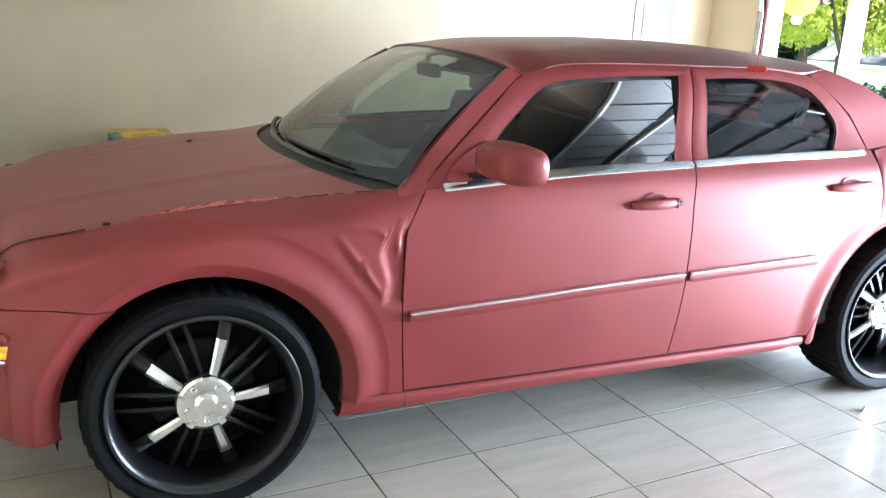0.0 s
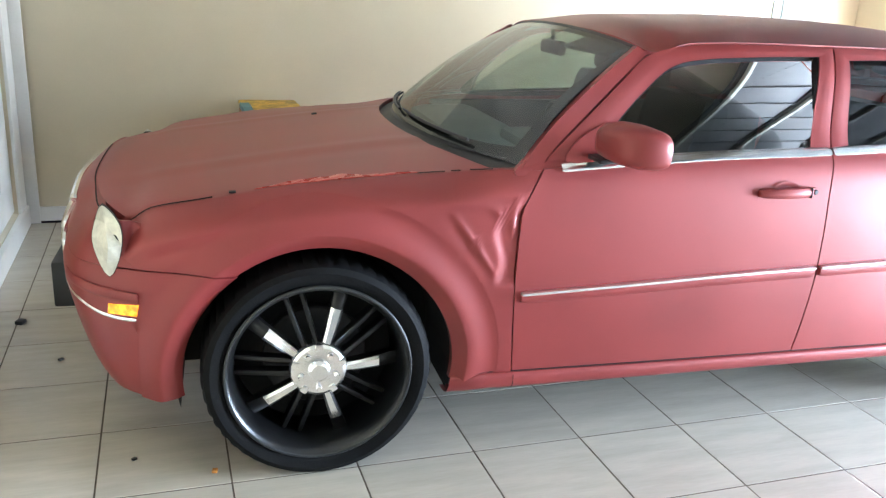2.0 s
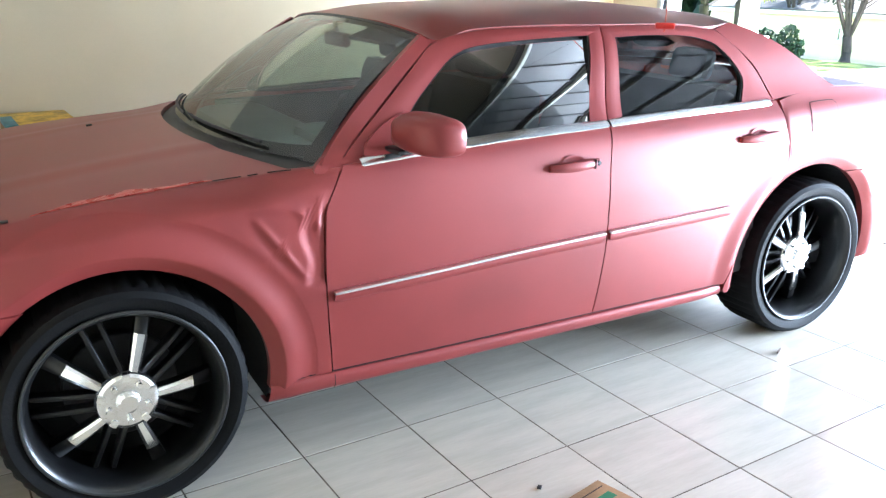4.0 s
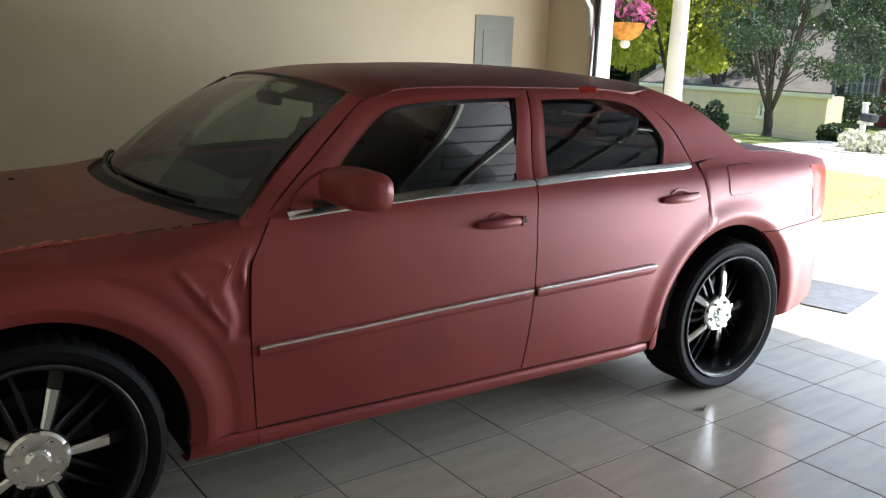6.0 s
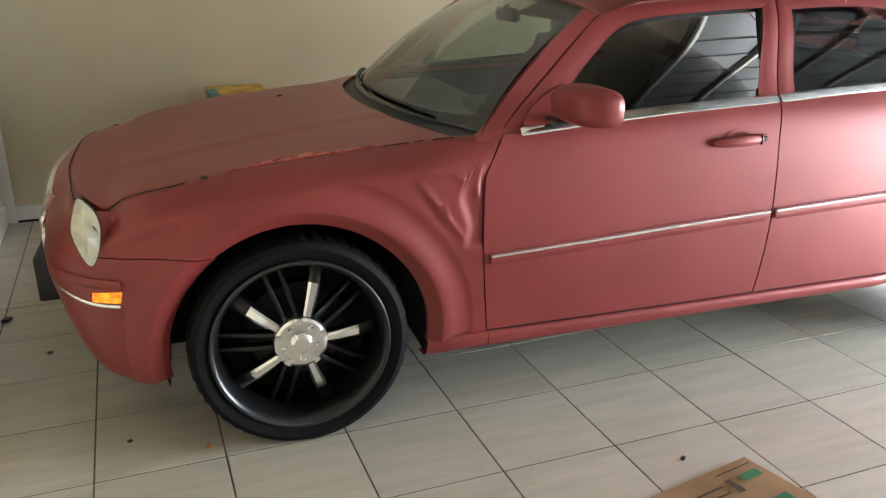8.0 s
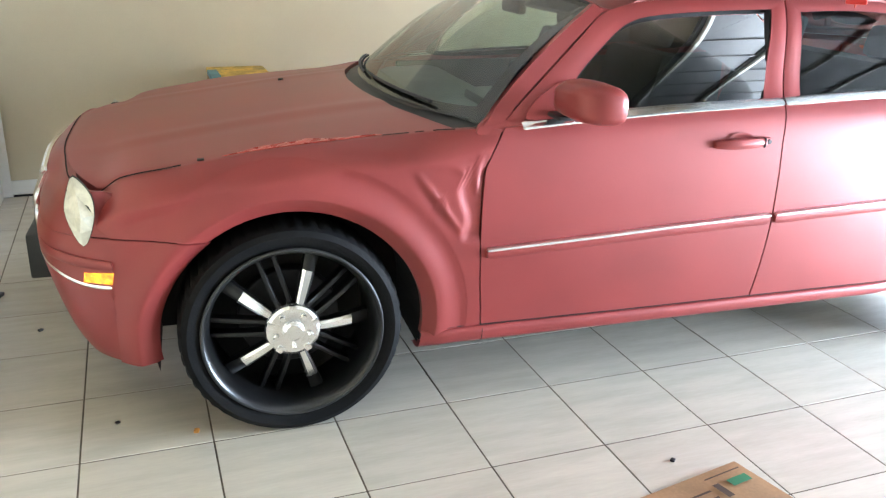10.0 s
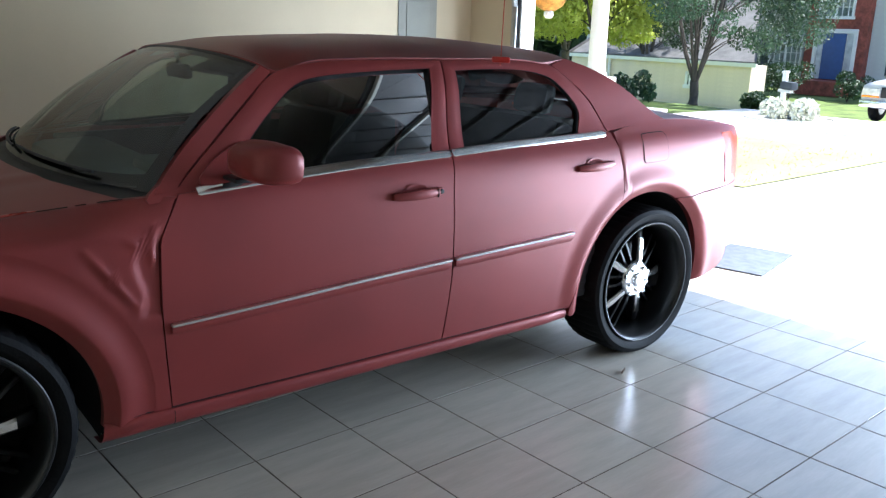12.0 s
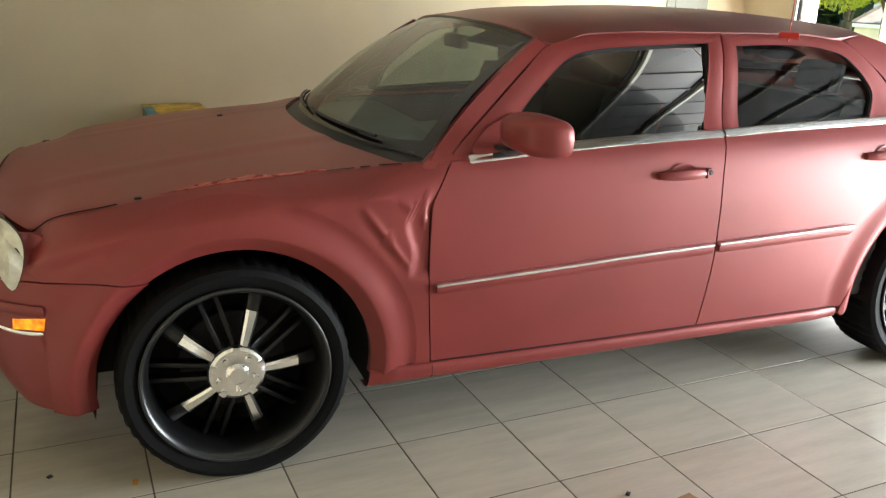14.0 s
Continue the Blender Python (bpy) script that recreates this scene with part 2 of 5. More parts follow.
def lathe(profile, n=48, axis="y", bm=None, wobble=None):
    """Turns a profile of (radius, along) about an axis."""
    bm = bm or bmesh.new()
    rings = []
    for k in range(n):
        a = 2 * math.pi * k / n
        ring = []
        for i, (r, h) in enumerate(profile):
            if wobble:
                r, h = wobble(i, k, r, h)
            c, s = r * math.cos(a), r * math.sin(a)
            ring.append(bm.verts.new((c, h, s) if axis == "y" else (c, s, h)))
        rings.append(ring)
    for k in range(n):
        p, q = rings[k], rings[(k + 1) % n]
        for i in range(len(profile) - 1):
            if profile[i][0] < 1e-6 and profile[i + 1][0] < 1e-6:
                continue
            bm.faces.new((p[i], q[i], q[i + 1], p[i + 1]))
    bmesh.ops.remove_doubles(bm, verts=bm.verts, dist=1e-5)
    return bm


def tube(points, radius, n=8, bm=None):
    """A round bar along points; radius may be a list."""
    bm = bm or bmesh.new()
    pts = [Vector(p) for p in points]
    rad = radius if isinstance(radius, (list, tuple)) else [radius] * len(pts)
    rings = []
    for i, p in enumerate(pts):
        d = (pts[min(i + 1, len(pts) - 1)] - pts[max(i - 1, 0)]).normalized()
        q = d.to_track_quat("Z", "Y")
        rings.append([bm.verts.new(p + q @ Vector((rad[i] * math.cos(2 * math.pi * k / n), rad[i] * math.sin(2 * math.pi * k / n), 0))) for k in range(n)])
    for a, b in zip(rings, rings[1:]):
        for k in range(n):
            bm.faces.new((a[k], a[(k + 1) % n], b[(k + 1) % n], b[k]))
    bm.faces.new(rings[0][::-1])
    bm.faces.new(rings[-1])
    return bm


def curve(points):
    """A smooth one-to-one curve through (x, y) points that overshoots nowhere."""
    xs, ys = np.array(points, float).T
    h = np.diff(xs)
    d = np.diff(ys) / h
    m = np.zeros(len(xs))
    m[0], m[-1] = d[0], d[-1]
    for i in range(1, len(xs) - 1):
        if d[i - 1] * d[i] > 0:
            w1, w2 = 2 * h[i] + h[i - 1], h[i] + 2 * h[i - 1]
            m[i] = (w1 + w2) / (w1 / d[i - 1] + w2 / d[i])

    def at(x):
        x = min(max(x, xs[0]), xs[-1])
        i = min(max(int(np.searchsorted(xs, x)) - 1, 0), len(h) - 1)
        t = (x - xs[i]) / h[i]
        return float(ys[i] * (2 * t**3 - 3 * t**2 + 1) + h[i] * m[i] * (t**3 - 2 * t**2 + t) + ys[i + 1] * (3 * t**2 - 2 * t**3) + h[i] * m[i + 1] * (t**3 - t**2))
    return at


def spline(points, per=6, closed=False):
    """Points on a rounded line through the given ones."""
    p = [Vector(q) for q in points]
    n = len(p)
    out = []
    for i in range(n if closed else n - 1):
        a, b, c, d = (p[(i + k) % n] if closed else p[min(max(i + k, 0), n - 1)] for k in (-1, 0, 1, 2))
        for k in range(per):
            t = k / per
            out.append(0.5 * (2 * b + (c - a) * t + (2 * a - 5 * b + 4 * c - d) * t * t + (3 * b - a - 3 * c + d) * t**3))
    if not closed:
        out.append(p[-1])
    return out


def step(a, b, x):
    t = min(max((x - a) / (b - a), 0.0), 1.0)
    return t * t * (3 - 2 * t)


def sheet(fn, nu, nv, thick=None, bm=None):
    """A grid fn(a, b) over the unit square; thick: the vector by which its rim is turned in."""
    bm = bm or bmesh.new()
    g = [[bm.verts.new(fn(i / nu, j / nv)) for j in range(nv + 1)] for i in range(nu + 1)]
    for i in range(nu):
        for j in range(nv):
            bm.faces.new((g[i][j], g[i + 1][j], g[i + 1][j + 1], g[i][j + 1]))
    if thick is not None:
        loop = [g[i][0] for i in range(nu)] + [g[nu][j] for j in range(nv)] + [g[i][nv] for i in range(nu, 0, -1)] + [g[0][j] for j in range(nv, 0, -1)]
        inner = [bm.verts.new(v.co + (thick(v.co) if callable(thick) else Vector(thick))) for v in loop]
        for k in range(len(loop)):
            q = (k + 1) % len(loop)
            bm.faces.new((loop[k], loop[q], inner[q], inner[k]))
    return bm
# ---- the car ----
PROFILE = curve([(.15, .86), (.25, .905), (.35, .924), (.5, .937), (.65, .943), (.8, .942), (.95, .931), (1.03, .916), (1.07, .898), (1.10, .872), (1.45, .70), (1.50, .62), (1.56, .45)])
NOSE_T = curve([(-.835, .60), (-.825, .59), (-.80, .393), (-.772, .263), (-.730, .163), (-.665, .097), (-.580, .052), (-.49, .022), (-.35, .004), (-.2, 0)])
TAIL_T = curve([(3.37, 0), (3.52, .003), (3.62, .008), (3.70, .018), (3.78, .040), (3.87, .085), (3.96, .16), (4.04, .29), (4.09, .45)])
SETBACK = curve([(.27, .18), (.317, .125), (.40, .075), (.50, .042), (.60, .018), (.68, .003), (.72, 0), (.775, .010), (.80, .026), (.87, .068), (.92, .115), (.965, .125), (1.1, .2)])
HOOD_EDGE = curve([(-.65, .855), (-.563, .893), (-.486, .945), (-.321, .975), (-.232, .988), (-.117, 1.004), (.204, 1.028), (.429, 1.042), (.569, 1.056), (.80, 1.068)])
AX, AR, AZ = 0.025, 0.457, 0.378        # front wheel arch
BX, BR = 3.068, 0.434                   # rear wheel arch
HUB = 0.376
FX0, WB = 0.038, 3.062


def half(x, z):
    """Half the body's width at a place along it and a height."""
    xs = x - SETBACK(z) * min(max((-.36 - x) / .45, 0), 1) if x < -.36 else x
    y = PROFILE(z) - (NOSE_T(xs) if x < 0 else 0) - (TAIL_T(x) if x > 3 else 0)
    for cx, r in ((AX, AR), (BX, BR)):
        d = math.hypot(x - cx, z - AZ) - r
        if -.05 < d < .16 and z > .2:
            high = math.exp(-((math.atan2(z - AZ, x - cx) - 1.62) / .42) ** 2)
            y += .013 * math.exp(-((d - .046) / .055) ** 2) if d > .046 else .013 - .030 * (.046 - d) / .046
            y -= (.003 + .008 * high if cx == AX else .002) * math.exp(-((d - .135) / (.022 if d > .135 else .038)) ** 2)
    return y


def dents(x, z):
    """The buckled rear edge of the left front fender, inwards minus."""
    out = 0.0
    for (ax, az), (bx, bz), w, h in (((.457, .928), (.604, .724), .010, .0075), ((.438, .915), (.575, .73), .02, -.004), ((.585, .945), (.655, .895), .012, .005), ((.38, .985), (.60, .950), .02, .004), ((-.50, .812), (-.34, .868), .024, -.009), ((.16, 1.000), (.44, .985), .012, -.004)):
        px, pz, lx, lz = x - ax, z - az, bx - ax, bz - az
        t = min(max((px * lx + pz * lz) / (lx * lx + lz * lz), 0), 1)
        d = math.hypot(px - t * lx, pz - t * lz)
        out += h * math.exp(-(d / w) ** 2) * math.sin(math.pi * min(max(t, .06), .94)) ** .5
    hollow = step(.596, .640, x + .05 * (z - .8) + .010 * math.sin(31 * z)) * step(.675, .70, z) * (1 - step(.90, .955, z + .5 * (.66 - x)))
    return out - .009 * hollow + .006 * math.exp(-((x - .660) / .012) ** 2) * step(.84, .88, z) * (1 - step(.93, .98, z))


def fender_half(x, z, damaged=True):
    d = HOOD_EDGE(x) - z
    roll = .115 * max(0, 1 - d / .085) ** 2 * (1 - step(.35, .78, x)) if d < .085 else 0
    return half(x, z) - roll + (dents(x, z) if damaged else 0)


def flat_patch(side, line_a, line_b, nu, nv, fn=half, out=0.0, deep=.03):
    """A body panel between two lines of (x, z), a and b, that run the same way."""
    def at(a, b):
        p, q = line_a(a), line_b(a)
        x, z = p[0] + (q[0] - p[0]) * b, p[1] + (q[1] - p[1]) * b
        return Vector((x, side * (fn(x, z) + out), z))
    return sheet(at, nu, nv, Vector((0, -side * deep, 0)))


def along(points, smooth=False):
    """A line of (x, z), by its length from 0 to 1."""
    pts = [(p.x, p.y) for p in spline([(x, z, 0) for x, z in points], 8)] if smooth else list(points)
    xs, zs = np.array(pts, float).T
    s = np.r_[0, np.cumsum(np.hypot(np.diff(xs), np.diff(zs)))]
    s /= s[-1]
    return lambda t: (float(np.interp(t, s, xs)), float(np.interp(t, s, zs)))


def radial(points, cx, cz):
    """How far a line of (x, z) lies from a centre, by angle."""
    t = [math.atan2(z - cz, x - cx) % (2 * math.pi) for x, z in points]
    t = [a - 2 * math.pi if a > 1.6 * math.pi else a for a in t]
    pts = sorted(zip(t, points))
    angles = [p[0] for p in pts]

    def at(a):
        i = min(max(int(np.searchsorted(angles, a)) - 1, 0), len(pts) - 2)
        (x0, z0), (x1, z1) = pts[i][1], pts[i + 1][1]
        c, s = math.cos(a), math.sin(a)
        ex, ez = x1 - x0, z1 - z0
        den = c * ez - s * ex
        return ((x0 - cx) * ez - (z0 - cz) * ex) / den if abs(den) > 1e-9 else math.hypot(x0 - cx, z0 - cz)
    return at


def fan_patch(side, cx, cz, a0, a1, inner, outer, nu, nv, fn, deep=.03):
    """A panel round a wheel arch, from the line inner to the line outer."""
    def at(a, b):
        t = radians(a0 + (a1 - a0) * a)
        r0, r1 = inner(t), outer(t)
        r = r0 + (r1 - r0) * b
        x, z = cx + r * math.cos(t), cz + r * math.sin(t)
        return Vector((x, side * fn(x, z), z))
    return sheet(at, nu, nv, Vector((0, -side * deep, 0)))


GAP = .0028
C_LINE = [(2.66, 1.448), (2.78, 1.409), (2.90, 1.352), (3.01, 1.284), (3.10, 1.220), (3.18, 1.166), (3.225, 1.146)]      # outer edge of the rear pillar
FD = curve([(.25, .705), (.342, .697), (.707, .678), (.92, .687), (.974, .711), (1.059, .760), (1.10, .785)])        # fender to door, x by z
BP = curve([(.30, 1.827), (.341, 1.833), (.674, 1.862), (.933, 1.865), (1.099, 1.886), (1.455, 1.952)])             # door to door
RD = curve([(.30, 2.548), (.338, 2.563), (.536, 2.637), (.663, 2.707), (.795, 2.836), (.845, 2.862), (.92, 2.867), (.99, 2.854), (1.14, 2.830)])
DOORB = curve([(.45, .326), (.697, .328), (1.229, .329), (1.836, .333), (2.442, .336), (2.65, .337)])
BELT = curve([(.76, 1.051), (.824, 1.055), (1.171, 1.070), (1.88, 1.085), (2.324, 1.098), (2.84, 1.106)])

car = empty("sedan_car", None, "large satin red four-door sedan with a buckled front fender", "car")


def poly_panel(side, pts, fn=half, out=0.0, rings=6, deep=.012, closed_smooth=True, per=5):
    """A panel with a closed outline of (x, z), following the body."""
    line = [(p.x, p.y) for p in spline([(x, z, 0) for x, z in pts], per, True)] if closed_smooth else list(pts)
    cx, cz = (sum(p[i] for p in line) / len(line) for i in (0, 1))
    bm = bmesh.new()
    loops = []
    for k in range(rings):
        f = 1 - k / rings
        loops.append([bm.verts.new((cx + (x - cx) * f, side * (fn(cx + (x - cx) * f, cz + (z - cz) * f) + out), cz + (z - cz) * f)) for x, z in line])
    mid = bm.verts.new((cx, side * (fn(cx, cz) + out), cz))
    n = len(line)
    for a, b in zip(loops, loops[1:]):
        for k in range(n):
            bm.faces.new((a[k], a[(k + 1) % n], b[(k + 1) % n], b[k]))
    for k in range(n):
        bm.faces.new((loops[-1][k], loops[-1][(k + 1) % n], mid))
    if deep:
        low = [bm.verts.new(v.co + Vector((0, -side * deep, 0))) for v in loops[0]]
        for k in range(n):
            bm.faces.new((loops[0][k], loops[0][(k + 1) % n], low[(k + 1) % n], low[k]))
    return bm


def strip(side, pts, width, proud=.008, fn=half, per=6, end=.7):
    """A raised bar along (x, z) points on the body."""
    line = [(p.x, p.y) for p in spline([(x, z, 0) for x, z in pts], per)]
    bm = bmesh.new()
    rows = []
    for i, (x, z) in enumerate(line):
        k = end if i in (0, len(line) - 1) else 1
        row = []
        for h, o in ((-.5, -.006), (-.5, .55), (-.3, .9), (0, 1), (.3, .9), (.5, .55), (.5, -.006)):
            zz = z + h * width * k
            row.append(bm.verts.new((x, side * (fn(x, z + h * width) + (o * proud if o > 0 else -.006)), zz)))
        rows.append(row)
    for a, b in zip(rows, rows[1:]):
        for k in range(6):
            bm.faces.new((a[k], a[k + 1], b[k + 1], b[k]))
    bm.faces.new(rows[0])
    bm.faces.new(rows[-1][::-1])
    return bm


def glass_half(x, z):
    """The side glass, less bowed than the body."""
    return .858 - (z - 1.10) * .491 + .013 * math.sin(math.pi * min(max((z - 1.08) / .35, 0), 1)) - .018 * ((x - 1.75) / .9) ** 2


FW_OUT = [(.775, 1.085), (.91, 1.192), (1.08, 1.335), (1.195, 1.417), (1.38, 1.448), (1.65, 1.452), (1.935, 1.449), (1.947, 1.448), (1.945, 1.437), (1.915, 1.27), (1.884, 1.106)]
FW_IN = [(1.015, 1.102), (1.044, 1.192), (1.177, 1.316), (1.277, 1.379), (1.40, 1.401), (1.65, 1.412), (1.862, 1.4165), (1.880, 1.417), (1.876, 1.400), (1.842, 1.26), (1.803, 1.110)]
RW_OUT = [(1.890, 1.106), (1.921, 1.27), (1.952, 1.437), (1.954, 1.448), (1.966, 1.448), (2.15, 1.448), (2.36, 1.442), (2.49, 1.428), (2.577, 1.406), (2.733, 1.262), (2.808, 1.122)]
RW_IN = [(1.962, 1.113), (1.985, 1.26), (2.0035, 1.389), (2.006, 1.406), (2.024, 1.4065), (2.16, 1.410), (2.345, 1.405), (2.465, 1.388), (2.555, 1.350), (2.658, 1.229), (2.624, 1.127)]


def door(side, front):
    d = empty("front_door" if front else "rear_door")
    d.parent = car
    left = (lambda z: FD(z) + GAP) if front else (lambda z: BP(z) + GAP)
    right = (lambda z: BP(z) - GAP) if front else (lambda z: RD(z) - GAP)

    def skin(a, b):
        x = .72 + 1.12 * a if front else 1.87 + .94 * a
        for _ in range(4):
            z0, z1 = DOORB(x) + GAP, BELT(x) + .012
            z = z0 + (z1 - z0) * b
            x = left(z) + (right(z) - left(z)) * a
        return Vector((x, side * half(x, z), z))
    part("door_skin", sheet(skin, 44, 30, Vector((0, -side * .03, 0))), PAINT, d)
    o, i = (FW_OUT, FW_IN) if front else (RW_OUT, RW_IN)
    os_, is_ = (spline([(x, z, 0) for x, z in k], 8) for k in (o, i))

    def ring(a, b):
        k = a * (len(os_) - 1)
        n = min(int(k), len(os_) - 2)
        p, q = os_[n].lerp(os_[n + 1], k - n), is_[n].lerp(is_[n + 1], k - n)
        x, z = p.x + (q.x - p.x) * b, p.y + (q.y - p.y) * b
        return Vector((x, side * (half(x, z) + .0022 * math.sin(math.pi * min(b * 1.2, 1)) ** .5), z))
    part("window_frame", sheet(ring, (len(os_) - 1), 6, Vector((0, -side * .03, 0))), PAINT, d)

    def seal(a, b):
        k = a * (len(is_) - 1)
        n = min(int(k), len(is_) - 2)
        p = is_[n].lerp(is_[n + 1], k - n)
        cx, cz = sum(q[0] for q in i) / len(i), sum(q[1] for q in i) / len(i)
        f = 1 - .022 * b
        x, z = cx + (p.x - cx) * f, cz + (p.y - cz) * f
        return Vector((x, side * (half(x, z) - .004), z))
    part("window_seal", sheet(seal, len(is_) - 1, 2, Vector((0, -side * .02, 0))), LINER, d, "black rubber window seal")
    pane = part("window_pane", poly_panel(side, [(x, z - .03 if z < 1.15 else z) for x, z in i], glass_half, rings=10, deep=0, per=6), TINT, d, "dark tinted window glass")
    pane.visible_shadow = False
    xs = np.linspace(.826, 1.880, 12) if front else np.linspace(1.888, 2.786, 12)
    part("belt_trim", strip(side, [(x, BELT(x) + .012) for x in xs], .027, .011), CHROME, d, "chrome belt trim")
    xs = np.linspace(.703, 1.846, 9) if front else np.linspace(1.870, 2.536, 7)
    rail = (lambda x: .630 + (x - .7) * .0317)
    m = part("side_moulding", strip(side, [(x, rail(x) - .004) for x in xs], .042, .014), PAINT, d)
    part("moulding_strip", strip(side, [(x, rail(x) + .011) for x in xs], .015, .0195), SATINCHROME, m, "chrome strip")
    # the pull handle over its hollow
    hx, hz = (1.684, .962) if front else (2.672, .984)
    bm = bmesh.new()
    n, rings_ = 28, []
    for k, (r, dep) in enumerate(((1, .0015), (.92, .002), (.7, -.002), (.4, -.004))):
        rings_.append([bm.verts.new((hx + .062 * r * math.cos(2 * math.pi * j / n), side * (half(hx, hz) + dep), hz + .040 * r * math.sin(2 * math.pi * j / n))) for j in range(n)])
    for a, b in zip(rings_, rings_[1:]):
        for j in range(n):
            bm.faces.new((a[j], a[(j + 1) % n], b[(j + 1) % n], b[j]))
    bm.faces.new(rings_[-1])
    part("handle_cup", bm, PAINT, d)
    bm = bmesh.new()
    rows = []
    for k in range(15):
        t = k / 14
        x = hx - .112 + .232 * t
        lift = .030 * math.sin(math.pi * min(max((t + .03) / 1.06, 0), 1)) ** .5
        w = .0125 + .007 * math.sin(math.pi * t) ** .6
        y = half(x, hz) + lift
        zc = hz + .004 * (t - .5)
        rows.append([bm.verts.new((x, side * (y + dy), zc + dz)) for dy, dz in ((-.012, -w), (.002, -w * .9), (.008, -w * .3), (.008, w * .3), (.002, w * .9), (-.012, w))])
    for a, b in zip(rows, rows[1:]):
        for k in range(6):
            bm.faces.new((a[k], a[(k + 1) % 6], b[(k + 1) % 6], b[k]))
    bm.faces.new(rows[0])
    bm.faces.new(rows[-1])
    h = part("door_handle", bm, PAINT, d)
    if front:
        part("lock", lathe([(0, 0), (.008, 0), (.0095, .003), (.0095, .008), (0, .008)], 18, bm=None), TRIM, h, "black key lock").matrix_world = pose(hx + .104, side * (half(hx, hz) + .021 - .0), hz + .003, 0, 0, 0 if side > 0 else 0) @ pose(0, 0 if side > 0 else -.008, 0)
        bm = boxed((hx + .084, -.002, hz - .017), (hx + .0855, .0225, hz + .019))
        bmesh.ops.transform(bm, matrix=Matrix.Translation((0, side * (half(hx, hz) + .008) - (.0225 if side < 0 else 0), 0)), verts=bm.verts)
        part("handle_joint", bm, TRIM, h)
        # the mirror on its foot
        mir = empty("side_mirror")
        mir.parent = d
        bm = bmesh.new()
        rows = []
        for k, (x, w, h0, h1, yy) in enumerate(((0.915, 0.045, 1.15, 1.195, 0.085), (0.925, 0.08, 1.122, 1.215, 0.088), (0.95, 0.102, 1.108, 1.228, 0.092), (0.995, 0.114, 1.098, 1.234, 0.095), (1.045, 0.118, 1.094, 1.226, 0.097), (1.072, 0.11, 1.098, 1.216, 0.097), (1.08, 0.097, 1.108, 1.205, 0.097))):
            row = []
            for j in range(20):
                a = 2 * math.pi * j / 20
                c, s = math.cos(a), math.sin(a)
                e = .55
                row.append(bm.verts.new((x + .012 * c, side * (.945 + yy + w * math.copysign(abs(c) ** e, c)), (h0 + h1) / 2 + (h1 - h0) / 2 * math.copysign(abs(s) ** e, s))))
            rows.append(row)
        for a, b in zip(rows, rows[1:]):
            for j in range(20):
                bm.faces.new((a[j], a[(j + 1) % 20], b[(j + 1) % 20], b[j]))
        bm.faces.new(rows[0])
        bm.faces.new(rows[-1])
        part("mirror_housing", bm, PAINT, mir)
        part("mirror_glass", boxed((1.0835, min(side * .97, side * 1.10), 1.120), (1.0855, max(side * .97, side * 1.10), 1.192), .001), CHROME, mir, "silvered mirror glass")
        bm = bmesh.new()
        box(bm, (.925, min(side * .88, side * .985), 1.0915), (.995, max(side * .88, side * .985), 1.108), .007)
        part("mirror_foot", bm, TRIM, mir, "black mirror foot")
        part("sail", poly_panel(side, [(.845, 1.086), (1.0, 1.088), (1.03, 1.10), (1.04, 1.19), (1.01, 1.20), (.91, 1.155)], out=.009, rings=4, deep=.03, per=3), PAINT, mir)
    return d


for s in (-1, 1):
    for fr in (True, False):
        door(s, fr)

# fenders, quarters, sills
SILL_SHAPE = ((-.022, 0), (.004, .001), (.010, -.004), (.0135, -.012), (.0145, -.024), (.0125, -.038), (.008, -.050), (-.002, -.059), (-.020, -.064), (-.075, -.066))


def sill_point(side, a, b):
    """On the sill: a along it, b from its upper edge round and under."""
    k = b * (len(SILL_SHAPE) - 1)
    n = min(int(k), len(SILL_SHAPE) - 2)
    out, dz = (SILL_SHAPE[n][i] + (SILL_SHAPE[n + 1][i] - SILL_SHAPE[n][i]) * (k - n) for i in (0, 1))
    x = .482 + 2.075 * a
    out -= .012 * (step(.93, 1, a) + step(.035, 0, a))
    return Vector((x - .02 * (1 - a) * b * step(.06, 0, a), side * (half(max(.60, min(x, 2.5)), .325) + out), DOORB(x) - .004 + dz * (1 - .15 * a)))


ARCH_F, ARCH_R = (lambda t: AR), (lambda t: BR)
SPLIT = [(-.235, .752), (-.338, .769), (-.465, .782), (-.590, .790)]
f_out = radial([(.70 - GAP, .325), (FD(.5) - GAP, .5), (FD(.7) - GAP, .70), (FD(.85) - GAP, .85), (FD(.92) - GAP, .92), (FD(.977) - GAP, .977), (FD(1.02) - GAP, 1.02), (FD(1.057) - GAP, 1.060)]
               + [(x, HOOD_EDGE(x)) for x in np.linspace(.69, -.55, 24)] + [(-.556, .87), (-.562, .839), (-.592, .792)], AX, AZ)
split_in = radial(SPLIT + [(-.65, .790)], AX, AZ)


def f_in(t):
    return max(AR, split_in(t) + .003) if t > radians(124.5) else AR


